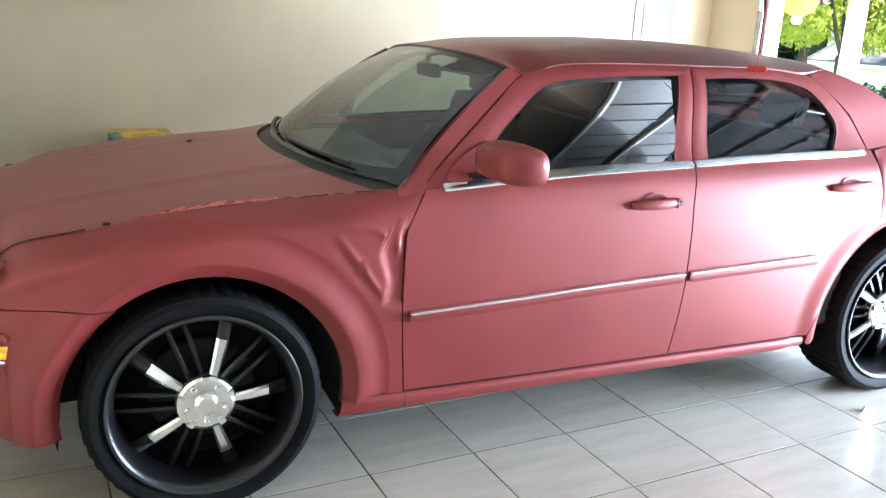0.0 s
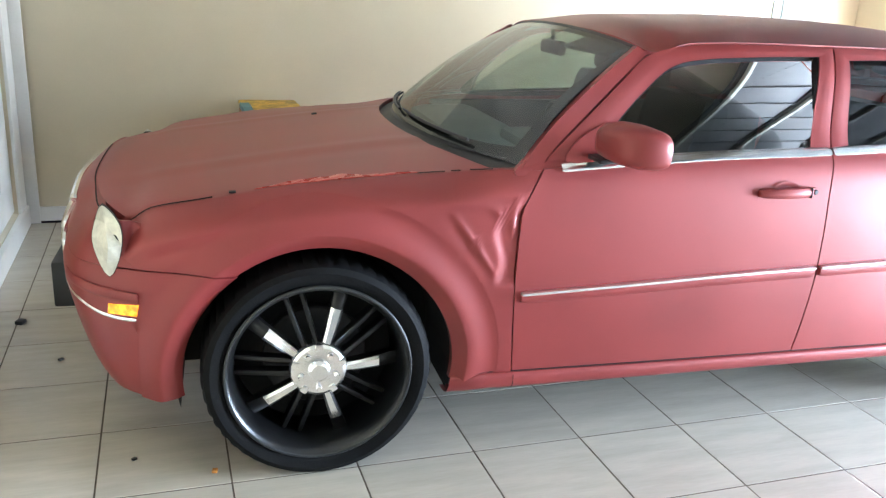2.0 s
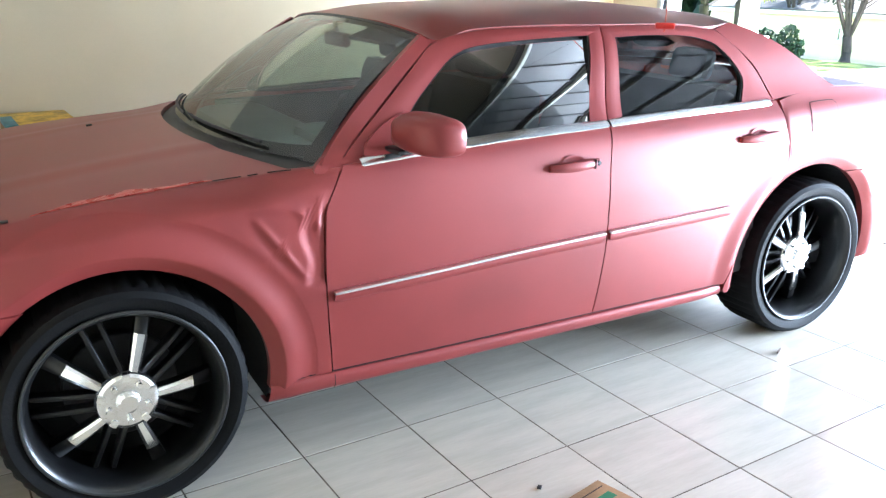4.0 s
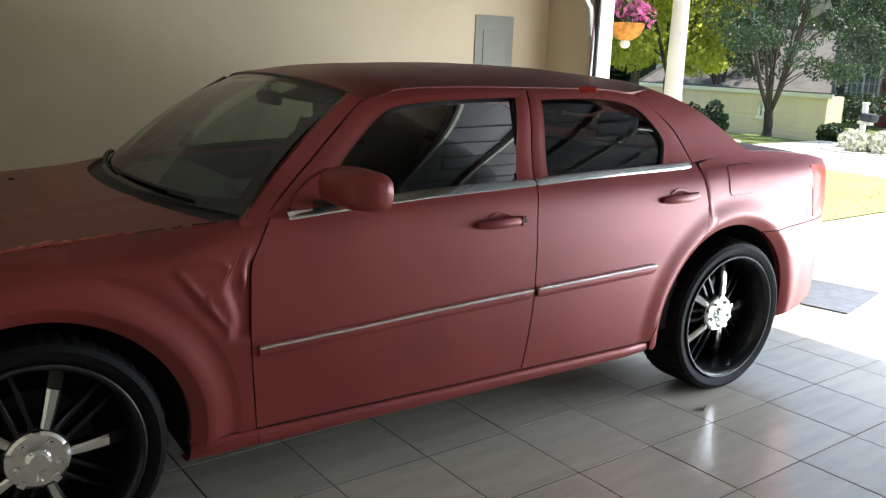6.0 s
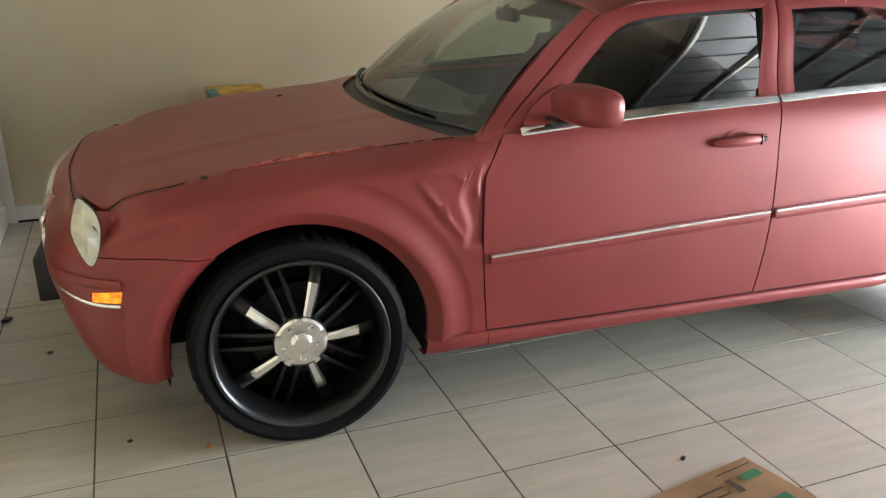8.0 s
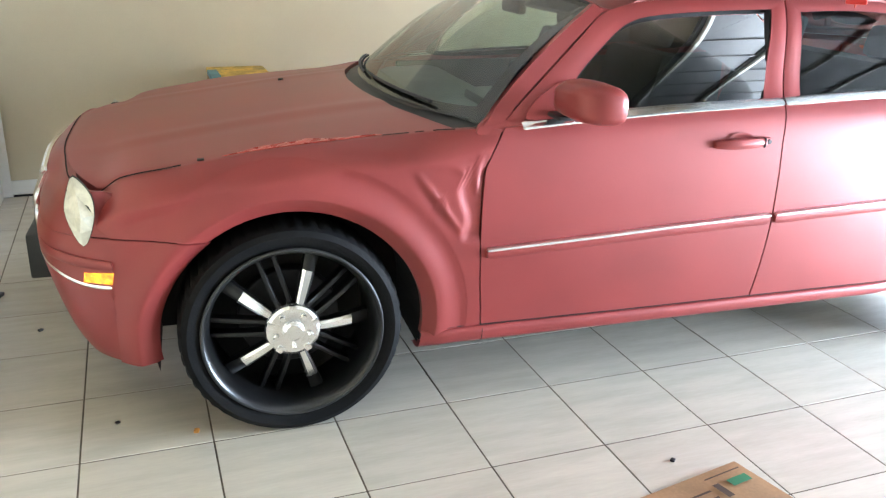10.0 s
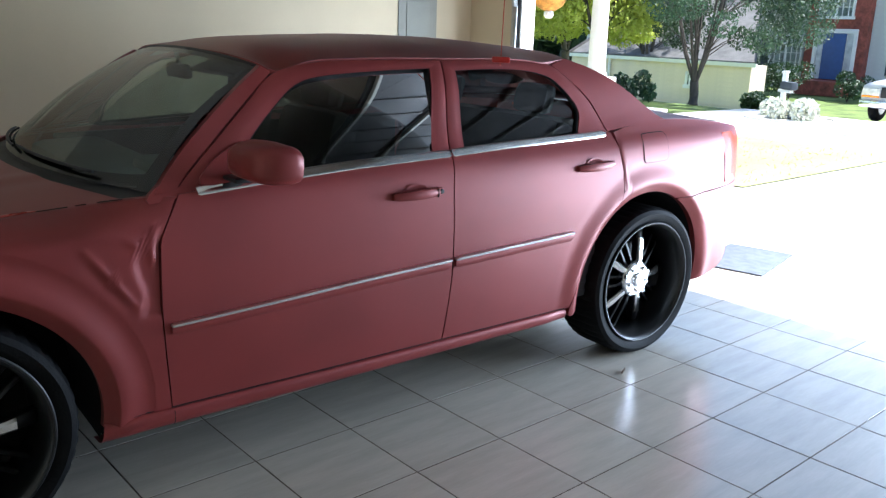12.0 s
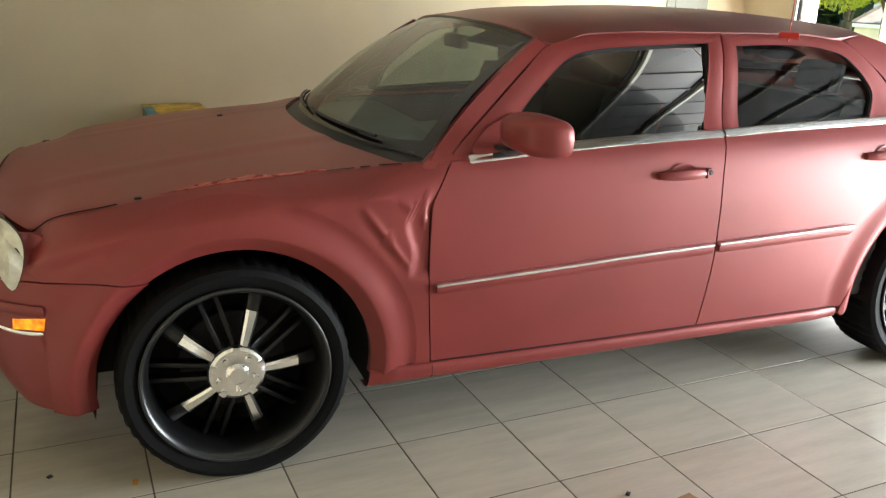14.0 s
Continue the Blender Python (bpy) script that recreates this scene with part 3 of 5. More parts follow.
def front_bumper():
    def at(a, b):
        m = 1 if a < .5 else -1
        q = a * 2 if a < .5 else 2 - a * 2          # 0 at the arch, 1 at the middle of the nose
        if q < .3:
            x = -.222 - (.545 - .222) * q / .3
        elif q < .75:
            x = -.545 - .255 * ((q - .3) / .45)
        else:
            x = -.80 - .035 * math.sin((q - .75) / .25 * math.pi / 2)
        zs = float(np.interp(-x, [.222, .338, .465, .575, .68, .885], [.750, .769, .782, .789, .793, .793])) - .003
        zb = float(np.interp(-x, [.22, .41, .58, .68, .80, .885], [.313, .313, .318, .325, .332, .335]))
        z = zb + (zs - zb) * b
        if q < .3:
            edge = AX - math.sqrt(max(AR**2 - (z - AZ) ** 2, 0))
            x = edge + (-.545 - edge) * q / .3
            y = half(x, z)
        else:
            y0 = .943 - NOSE_T(x)
            if q >= .75:
                y0 = .55 * (1 - (q - .75) / .25)
            xw = min(max((-.36 - x) / .45, 0), 1)
            y = max(0, y0 + (PROFILE(z) - .943) * min(1, y0 / .8))
            x = x + SETBACK(z) * xw
        return Vector((x, -m * y, z))
    return sheet(at, 96, 26, lambda c: Vector((.02, -math.copysign(.02, c.y) if abs(c.y) > .02 else 0, 0)))


part("front_bumper", front_bumper(), PAINT, car)


def nose_set(y, z):
    """How far the nose leans back at a height; fuller in the middle."""
    g = step(.6, .2, abs(y))
    return SETBACK(z) * (1 - g) + g * .115 * max(0, (z - .72) / .237) ** 3


def nose_point(q, b):
    """On the nose: q from the headlight's rear edge to the middle, b from the bumper up to the hood."""
    x = -.552 - .248 * q / .7 if q < .7 else -.80 - .035 * math.sin((q - .7) / .3 * math.pi / 2)
    y0 = .943 - NOSE_T(x) if q < .7 else .55 * (1 - (q - .7) / .3)
    z1 = float(np.interp(-x, [.545, .60, .67, .74, .80, .835], [.893, .918, .927, .932, .938, .957]))
    z = .791 + (z1 - .791) * b
    xw = min(max((-.36 - x) / .45, 0), 1)
    return Vector((x + nose_set(y0, z) * xw, max(0, y0 + (PROFILE(z) - .943) * min(1, y0 / .8)), z))


def nose():
    def at(a, b):
        p = nose_point(a * 2 if a < .5 else 2 - a * 2, b * .992)
        return Vector((p.x, -p.y if a < .5 else p.y, p.z))
    return sheet(at, 80, 14, lambda c: Vector((.03, 0, -.01)))


nose_panel = part("nose_panel", nose(), PAINT, car)
for v in nose_panel.data.vertices:
    if v.co.y > 0:
        v.co.z -= .05 * step(.45, .78, v.co.y) * step(.76, .88, v.co.z)
    else:
        v.co.y += .05 * step(-.585, -.53, v.co.x) * step(.80, .86, v.co.z)

q_out = radial([(2.63, .262), (2.565, .30)] + [(RD(z) + GAP, z) for z in (.34, .45, .538, .60, .666, .73, .80, .85, .93, .995, 1.06, 1.112)]
               + [(2.93, 1.127), (3.07, 1.138), (3.175, 1.144), (3.317, 1.140), (3.45, 1.131), (3.60, 1.113), (3.73, 1.095), (3.89, 1.065), (3.96, 1.035), (3.96, .82)], BX, AZ)
bump_line = radial([(3.22, .757), (3.30, .757), (3.50, .770), (3.70, .782), (3.96, .80)], BX, AZ)


def q_in(t):
    return max(BR, bump_line(t) + .003) if t < radians(60) else BR


b_out_r = radial([(3.29, .754), (3.50, .766), (3.70, .778), (3.96, .796), (3.96, .62), (3.94, .47), (3.86, .38), (3.68, .33), (3.50, .305), (3.49, .23)], BX, AZ)
for s in (-1, 1):
    fen = part("fender", fan_patch(s, AX, AZ, -8, 143.3, f_in, f_out, 190, 64, (lambda x, z, d=s < 0: fender_half(x, z, d))), PAINT, car, "red front fender, buckled beside the door" if s < 0 else "")
    if s > 0:
        for v in fen.data.vertices:
            v.co.z -= .04 * step(-.20, -.45, v.co.x) * step(.78, .90, v.co.z)
    part("quarter_panel", fan_patch(s, BX, AZ, 190, 26.5, q_in, q_out, 90, 26, half), PAINT, car)
    part("rear_bumper_corner", fan_patch(s, BX, AZ, 59, -14, ARCH_R, b_out_r, 40, 16, half), PAINT, car)
    part("sill", sheet(lambda a, b: sill_point(s, a, b), 60, 9), PAINT, car)
    part("sill_seam", tube([(x, s * (half(x, .325) - .004), DOORB(x) + .001) for x in np.linspace(.50, 2.54, 40)], .0045, 6), LINER, car, "dark gap above the sill")
    part("sill_joint", tube([(.703, s * (sill_point(s, .094, k / 8).y * s + .0006), sill_point(s, .094, k / 8).z) for k in range(2, 8)], .0016, 5), LINER, car)
    part("turn_signal", poly_panel(s, [(-.622, .666), (-.529, .670), (-.537, .627), (-.627, .631)], out=.003, rings=4, closed_smooth=False), AMBER, car, "amber turn signal lens")
    part("bumper_ledge", strip(s, [(-.530, .693), (-.57, .697), (-.62, .703), (-.67, .712), (-.72, .720), (-.77, .726)], .034, .013, end=.3), PAINT, car)
    part("bumper_strip", strip(s, [(-.540, .615), (-.59, .617), (-.64, .626), (-.68, .640), (-.72, .658), (-.76, .672), (-.79, .680)], .013, .006), CHROME, car, "chrome bumper strip")
    if s < 0:
        part("lamp_surround", poly_panel(s, [(-.652, .86), (-.595, .84), (-.580, .90), (-.606, .944), (-.648, .93)], out=-.008, rings=4, deep=.02, closed_smooth=False), PAINT, car)
        part("lamp_top", poly_panel(s, [(-.672, .90), (-.605, .87), (-.592, .908), (-.604, .944), (-.64, .952)], out=-.016, rings=4, deep=.02, closed_smooth=False), PAINT, car)
    rim = [(-.630, .966), (-.574, .918), (-.572, .838), (-.612, .757), (-.662, .840), (-.662, .898)]
    if s > 0:
        rim = [(x, .80 + (z - .80) * .62) for x, z in rim]
    part("headlight_gap", poly_panel(s, rim, out=.0015, rings=4, closed_smooth=True, deep=.012, per=3), TRIM, car, "dark gap round the headlight")
    edge_pts = [(-.619 + (p.x + .619) * .96, .850 + (p.y - .850) * .97) for p in spline([(x, z, 0) for x, z in rim], 4, True)]
    bm = bmesh.new()
    low = [bm.verts.new((x, s * (half(x, z) - .012), z)) for x, z in edge_pts]
    top = [bm.verts.new((x, s * (half(x, z) + .003), z)) for x, z in edge_pts]
    ridge = [bm.verts.new((x, s * (half(x, z) + o), z)) for x, z, o in ((-.621, .914, .012), (-.608, .856, .036), (-.617, .802, .014))]
    n = len(top)
    for k in range(n):
        q = (k + 1) % n
        bm.faces.new((low[k], low[q], top[q], top[k]))
        zk, zq = ((0 if p > .878 else 1 if p > .826 else 2) for p in (edge_pts[k][1], edge_pts[q][1]))
        bm.faces.new((top[k], top[q], ridge[zk]))
        if zk != zq:
            bm.faces.new((top[q], ridge[zq], ridge[zk]))
    lamp = part("headlight", bm, LAMP_LENS, car, "hazed pale faceted headlight lens", smooth=False)
    part("tail_light", poly_panel(s, [(3.64, 1.060), (3.73, 1.058), (3.87, 1.043), (3.93, 1.03), (3.93, .815), (3.82, .808), (3.665, .800), (3.652, .93)], out=.004, rings=5, closed_smooth=False), TAIL, car, "orange red tail light lens")
    fuel = [(3.012, 1.066), (3.019, 1.081), (3.036, 1.090), (3.160, 1.091), (3.178, 1.083), (3.185, 1.066), (3.180, .986), (3.173, .969), (3.154, .961), (3.032, .960), (3.015, .968), (3.008, .984)]
    if s < 0:
        part("fuel_gap", poly_panel(s, [(3.097 + (x - 3.097) * 1.035, 1.025 + (z - 1.025) * 1.045) for x, z in fuel], out=.0018, rings=4, deep=0, per=4), LINER, car)
        part("fuel_flap", poly_panel(s, fuel, out=.0032, rings=5, deep=.001, per=4), PAINT, car)
    part("pillar_base", poly_panel(s, [(.67, 1.045), (.84, 1.062), (.87, 1.10), (.80, 1.115), (.70, 1.088)], out=-.006, rings=4, deep=.02, per=3), PAINT, car)
    # pillar behind the rear door
    D_IN = along([(2.560, 1.422), (2.659, 1.342), (2.742, 1.265), (2.790, 1.18), (2.814, 1.122)], True)
    D_OUT = along(C_LINE, True)
    part("rear_pillar", flat_patch(s, D_IN, D_OUT, 24, 14), PAINT, car)
    # front pillar between windscreen and door
    P_IN = along([(.763, 1.080), (.906, 1.197), (1.077, 1.341), (1.188, 1.422)], True)
    P_OUT = along([(.690, 1.070), (.842, 1.215), (1.012, 1.352), (1.155, 1.444)], True)
    part("front_pillar", flat_patch(s, P_IN, P_OUT, 24, 6, (lambda x, z: half(x, z) - (.002 if s < 0 else .022))), PAINT, car)
    # wheel housings
    for cx, r in ((AX, AR), (BX, BR)):
        bm = sheet(lambda a, b: Vector((cx + (r + .004) * math.cos(radians(-14 + 208 * a)), s * (.50 + (half(cx + r * math.cos(radians(-14 + 208 * a)), max(.3, AZ + r * math.sin(radians(-14 + 208 * a)))) - .52) * b), AZ + (r + .004) * math.sin(radians(-14 + 208 * a)))), 36, 2)
        rim = [bm.verts.new((cx + (r + .004) * math.cos(radians(-14 + 208 * k / 24)), s * .50, AZ + (r + .004) * math.sin(radians(-14 + 208 * k / 24)))) for k in range(25)]
        bm.faces.new(rim)
        part("wheel_housing", bm, LINER, car, "black wheel housing", smooth=False)

# hood
HOOD_MID = curve([(-.9, .935), (-.70, .953), (-.55, .973), (-.45, .988), (-.1, 1.032), (.14, 1.062), (.44, 1.090), (.75, 1.102)])


def hood_point(x, f):
    """f from -1 to 1 across the hood."""
    ze = HOOD_EDGE(max(x, -.555))
    yg = fender_half(max(x, -.555), ze, False) - .006 + min(0, (x + .555)) * .9
    zm = HOOD_MID(x)
    p = abs(f)
    z = ze + (zm - ze) * (1 - p ** 2.3) + .0035 * math.exp(-((p - .50) / .06) ** 2) - .002 * math.exp(-((p - .60) / .07) ** 2)
    return yg * f, z


NOSE_TOP = [nose_point(k / 60, 1.0) for k in range(61)]


def hood(a, b):
    f = a * 2 - 1
    q = float(np.interp(-abs(f) * .762, [-p.y for p in NOSE_TOP], range(61)))
    k = min(int(q), 59)
    e = NOSE_TOP[k].lerp(NOSE_TOP[k + 1], q - k)
    c = abs(f) ** 7
    e = Vector((e.x + .007 + (-.552 - e.x) * c, math.copysign(e.y, f), e.z + .002 + (.898 - e.z) * c))
    x1 = .405 + .20 * abs(f) ** 2.2
    x = e.x + (x1 - e.x) * b
    y, z = hood_point(x, f)
    ye, ze = hood_point(e.x, f)
    w = max(0, 1 - b * 2.2) ** 2
    return Vector((x, y + (e.y - ye) * w, z + (e.z - ze) * w - .006 * max(0, 1 - b * 25) ** 2))


hood_ob = part("hood", sheet(hood, 64, 44, Vector((0, 0, -.03))), PAINT, car)
for hy, hx in ((.33, .14),):
    z = hood_point(hx, hy / .82)[1]
    bm = boxed((-.012, -.008, -.002), (.011, .008, .006), .003)
    part("washer_nozzle", bm, TRIM, hood_ob, "small black washer nozzle").matrix_world = pose(hx, hy, z + .001, 0, -4, 0)
z = HOOD_EDGE(-.238)
part("hood_scuff", boxed((-.249, -.012, -.001), (-.227, .008, .004), .002), TRIM, hood_ob, "dark torn spot in the film").matrix_world = pose(0, -(fender_half(-.238, z, False)) + .018, z + .003)
# loose glossy film along the hood's left edge, and the gaps round the hood
def loose_film(x0, x1, wide, seed):
    r = random.Random(seed)
    p0, p1 = r.uniform(0, 6), r.uniform(0, 6)

    def at(a, b):
        x = x0 + (x1 - x0) * a
        z = HOOD_EDGE(x)
        f = 1 - (.004 + wide * b * math.sin(math.pi * a) ** .6 * (1 + .2 * math.sin(9 * a + p0) + .1 * math.sin(23 * a + p1))) / .85
        y, z = hood_point(x + .06 * b * wide / .03, -f)
        return Vector((x + .06 * b * wide / .03, y, z + .0024 + .0008 * (1 + math.sin(a * 31 + 4 * b + seed)) * math.sin(math.pi * b)))
    return sheet(at, 60, 8, Vector((0, 0, -.002)))


part("film_wrinkle", loose_film(-.17, .10, .050, 1), PAINT_WORN, hood_ob, "wrinkled glossy red film")
part("film_wrinkle", loose_film(.07, .32, .022, 2), PAINT_WORN, hood_ob, "wrinkled glossy red film")


def gap_line(points, r=.0022):
    part("panel_gap", tube(points, r, 6), LINER, hood_ob, "dark gap between body panels")


def hood_rim(x):
    z = HOOD_EDGE(x)
    return Vector((x, -(fender_half(x, z, False)) - .001, z + .003))


gap_line([hood_rim(x) for x in np.linspace(-.556, -.30, 16)], .002)
part("hood_lip", tube([Vector((p.x, -p.y - .008, p.z - .036)) for p in (hood_rim(x) for x in np.linspace(-.556, -.30, 12))], .014, 8), PAINT, hood_ob)
gap_line([hood_rim(x) for x in np.linspace(.36, .45, 6)], .0016)
gap_line([hood_rim(x) for x in np.linspace(.47, .50, 3)], .0016)
gap_line([hood_rim(x) for x in np.linspace(.53, .60, 4)], .0018)
gap_line([Vector((p.x + .003, -p.y, p.z + .0005)) for p in NOSE_TOP if p.y < .76] + [Vector((p.x + .003, p.y, p.z + .0005)) for p in NOSE_TOP[::-1] if .01 < p.y < .25], .0022)

# cowl, windscreen, wipers
def screen(a, b, out=0.0):
    f = a * 2 - 1
    xb, zb, yb = .465 + .222 * abs(f) ** 2.1, 1.092 - .020 * abs(f) ** 2.2, .858 * f
    xt, zt, yt = 1.115 + .060 * abs(f) ** 2, 1.484 - .046 * abs(f) ** 2.2, .668 * f
    bow = .034 * math.sin(math.pi * b)
    return Vector((xb + (xt - xb) * b - bow * .5, yb + (yt - yb) * b, zb + (zt - zb) * b + bow + out))


glass_ob = part("windscreen", sheet(screen, 40, 24), SCREEN, car, "clear windscreen with a dark shade band")
glass_ob.visible_shadow = False
part("windscreen_band", sheet(lambda a, b: screen(.02 + .96 * a, -.012 + .070 * b + .05 * abs(2 * a - 1) ** 6, -.006), 40, 3), TRIM, glass_ob, "black border of the windscreen")
for a0, a1 in ((.002, .034), (.966, .998)):
    part("windscreen_side_band", sheet(lambda a, b: screen(a0 + (a1 - a0) * a, .97 * b, -.005), 4, 24), TRIM, glass_ob, "black border of the windscreen")
part("header_seal", sheet(lambda a, b: screen(a, .985 + .02 * b, .002), 40, 2, Vector((0, 0, -.02))), TRIM, glass_ob)


def cowl(a, b):
    f = a * 2 - 1
    x1 = .405 + .20 * abs(f) ** 2.2
    p = screen(a, 0)
    return Vector((x1 - .01 + (p.x + .03 - x1) * b, .85 * f, 1.052 - .012 * abs(f) ** 2 + .034 * b))


cowl_ob = part("cowl", sheet(cowl, 40, 5), TRIM, car, "black plastic cowl")
for y0, y1 in ((-.62, .02), (.05, .66)):
    pts = []
    for k in range(9):
        y = y0 + (y1 - y0) * k / 8
        f = y / .858
        p = screen((f + 1) / 2, .03 + .012 * k / 8)
        pts.append((p.x - .012, y, p.z + .016))
    w = part("wiper", tube(pts, [.006] * 8 + [.003], 6), TRIM, cowl_ob, "black wiper arm")
    part("wiper_blade", tube([(p[0] + .01, p[1], p[2] - .006) for p in pts[2:]], .005, 6), RUBBER, w)

# roof, rear window, boot
ROOF_MID = curve([(1.08, 1.475), (1.2, 1.500), (1.4, 1.518), (1.65, 1.526), (1.95, 1.532), (2.3, 1.524), (2.6, 1.502), (2.85, 1.462), (2.95, 1.440)])
RAIL = curve([(1.12, 1.440), (1.195, 1.424), (1.38, 1.455), (1.65, 1.459), (1.953, 1.455), (2.36, 1.449), (2.49, 1.435), (2.577, 1.414), (2.7, 1.45)])


def roof(a, b):
    f = a * 2 - 1
    x0, x1 = 1.122 + .060 * abs(f) ** 2, 2.80 - .14 * abs(f) ** 2
    x = x0 + (x1 - x0) * b
    ze = RAIL(x) if 1.2 < x < 2.5 else float(np.interp(x, [1.12, 1.17, 1.2], [1.441, 1.438, RAIL(1.2)])) if x <= 1.2 else float(np.interp(x, [2.5, 2.58, 2.66, 2.70], [RAIL(2.5), 1.438, 1.448, 1.446]))
    yr = half(x, ze) - .002
    z = ze + (ROOF_MID(x) - ze) * (1 - abs(f) ** 2.4)
    return Vector((x, yr * f, z))


part("roof", sheet(roof, 48, 50, Vector((0, 0, -.015))), PAINT, car)


def rear_glass(a, b):
    f = a * 2 - 1
    x0, z0 = along(C_LINE, True)(b)
    y = half(x0, z0) - .003
    return Vector((x0 + (.14 - .0 * b) * (1 - f * f), y * f, z0 + .018 * (1 - f * f)))


rg = part("rear_window", sheet(rear_glass, 30, 16), REARGLASS, car, "green rear window glass")
rg.visible_shadow = False
part("rear_window_band", sheet(lambda a, b: rear_glass(a, .93 + .07 * b) + Vector((0, 0, .003)), 30, 2), TRIM, rg)


def boot(a, b):
    f = a * 2 - 1
    x0, x1 = 3.175 + .14 * (1 - f * f), 3.91 + .14 * (1 - f * f)
    x = x0 + (x1 - x0) * b
    ze = float(np.interp(x, [3.175, 3.317, 3.45, 3.60, 3.73, 3.89, 4.05], [1.146, 1.142, 1.133, 1.115, 1.097, 1.068, 1.05]))
    y = max(.35, half(min(x, 3.93), ze) - .004)
    return Vector((x, y * f, ze + .022 * (1 - abs(f) ** 2.5)))


part("boot_lid", sheet(boot, 36, 20, Vector((0, 0, -.03))), PAINT, car)


def rear_face(a, b):
    f = a * 2 - 1
    z = .33 + .73 * b
    y = half(3.93, z)
    return Vector((3.93 + .14 * (1 - f * f), y * f, z))


part("rear_bumper", sheet(rear_face, 30, 16), PAINT, car)
part("underbody", boxed((.50, -.80, .22), (2.60, .80, .29), .02), LINER, car, "black underbody")
part("underbody_shield", boxed((.66, -.74, .19), (.86, -.62, .25), .02), LINER, car, "black splash shield")
# grille and plate bracket
grille = empty("grille")
grille.parent = car
def face(y, z, out):
    """On the front, out metres before it."""
    q = 1 - .3 * abs(y) / .55 if abs(y) < .55 else .7
    x = -.80 - .035 * math.sin((q - .7) / .3 * math.pi / 2)
    return Vector((x + nose_set(y, z) - out, y, z))


loop = [face(y, z, .008) for y, z in ((-.37, .87), (-.30, .882), (0, .888), (.30, .882), (.37, .87), (.36, .78), (.33, .62), (.30, .585), (0, .58), (-.30, .585), (-.33, .62), (-.36, .78), (-.37, .87))]
part("grille_frame", tube(spline(loop, 5), .013, 8), CHROME, grille, "chrome grille frame")
part("grille_mesh", sheet(lambda a, b: face((a * 2 - 1) * (.31 + .05 * b), .60 + .27 * b, .003), 16, 12, Vector((.02, 0, 0))), TRIM, grille, "black grille mesh")
for k in range(7):
    z = .63 + .036 * k
    part("grille_bar", tube([face((j / 6 * 2 - 1) * .34, z, .008) for j in range(7)], .004, 6), CHROME, grille)
part("plate_bracket", boxed((-.915, -.19, .38), (-.80, .19, .575), .012), TRIM, car, "black plate bracket")

# cabin
def seat(x, y):
    s = empty("car_seat", pose(x, y, 0))
    s.parent = car
    part("cushion", boxed((-.25, -.25, .48), (.25, .25, .68), .06), CABIN, s)
    part("backrest", boxed((-.06, -.24, .0), (.08, .24, .60), .06, pose(.24, 0, .66, 0, 14, 0)), CABIN, s)
    part("headrest", boxed((-.045, -.13, .0), (.045, .13, .19), .045, pose(.395, 0, 1.245, 0, 10, 0)), CABIN, s)
    return s


for x, y in ((1.18, -.38), (1.18, .38)):
    seat(x, y)
bench = empty("rear_bench", pose(2.35, 0, 0))
bench.parent = car
part("cushion", boxed((-.25, -.62, .48), (.25, .62, .70), .06), CABIN, bench)
part("backrest", boxed((-.06, -.62, 0), (.10, .62, .52), .06, pose(.26, 0, .66, 0, 20, 0)), CABIN, bench)
for y in (-.36, .36):
    part("headrest", boxed((-.04, -.12, 0), (.04, .12, .15), .04, pose(.44, y, 1.16, 0, 14, 0)), CABIN, bench)
part("dashboard", boxed((.66, -.76, .82), (1.00, .76, 1.045), .06), DASH, car, "dark grey dashboard")
part("dash_hood", boxed((.84, -.62, 1.02), (1.0, -.18, 1.085), .035), DASH, car)
bm = bmesh.new()
n = 32
tube([(.0, .185 * math.cos(2 * math.pi * k / n), .185 * math.sin(2 * math.pi * k / n)) for k in range(n + 1)], .014, 8, bm)
box(bm, (-.01, -.05, -.05), (.02, .05, .05), .02)
box(bm, (-.008, -.18, -.012), (.008, .18, .012), .006)
part("steering_wheel", bm, TRIM, car, "dark steering wheel").matrix_world = pose(1.08, -.38, 1.03, 0, -24, 0)
part("cabin_floor", boxed((.6, -.80, .27), (3.4, .80, .34)), LINER, car)
part("parcel_shelf", boxed((2.75, -.72, 1.04), (3.20, .72, 1.09), .02), CABIN, car)
part("inner_roof", sheet(lambda a, b: roof(.04 + .92 * a, .03 + .94 * b) - Vector((0, 0, .03)), 20, 20), CABIN_LIGHT, car, "pale headliner")
for s in (-1, 1):
    part("door_lining", boxed((.80, min(s * .84, s * .87), .35), (2.78, max(s * .84, s * .87), 1.05), .01), CABIN, car)
    part("centre_pillar_lining", boxed((-.05, -.012, 0), (.045, .012, .36), .01, pose(1.89, s * .845, 1.09, s * 27, 11, 0)), CABIN, car)
im = part("inner_mirror", boxed((-.02, -.11, -.03), (.02, .11, .03), .018), TRIM, car, "black inner mirror")
im.matrix_world = pose(1.13, .02, 1.385)
part("mirror_stem", tube([(1.12, .02, 1.465), (1.13, .02, 1.42), (1.13, .02, 1.39)], .01, 8), TRIM, car)
part("sun_visor", boxed((-.08, -.22, -.008), (.08, .22, .008), .007, pose(1.19, -.36, 1.425, 0, -18, 0)), CABIN, car)

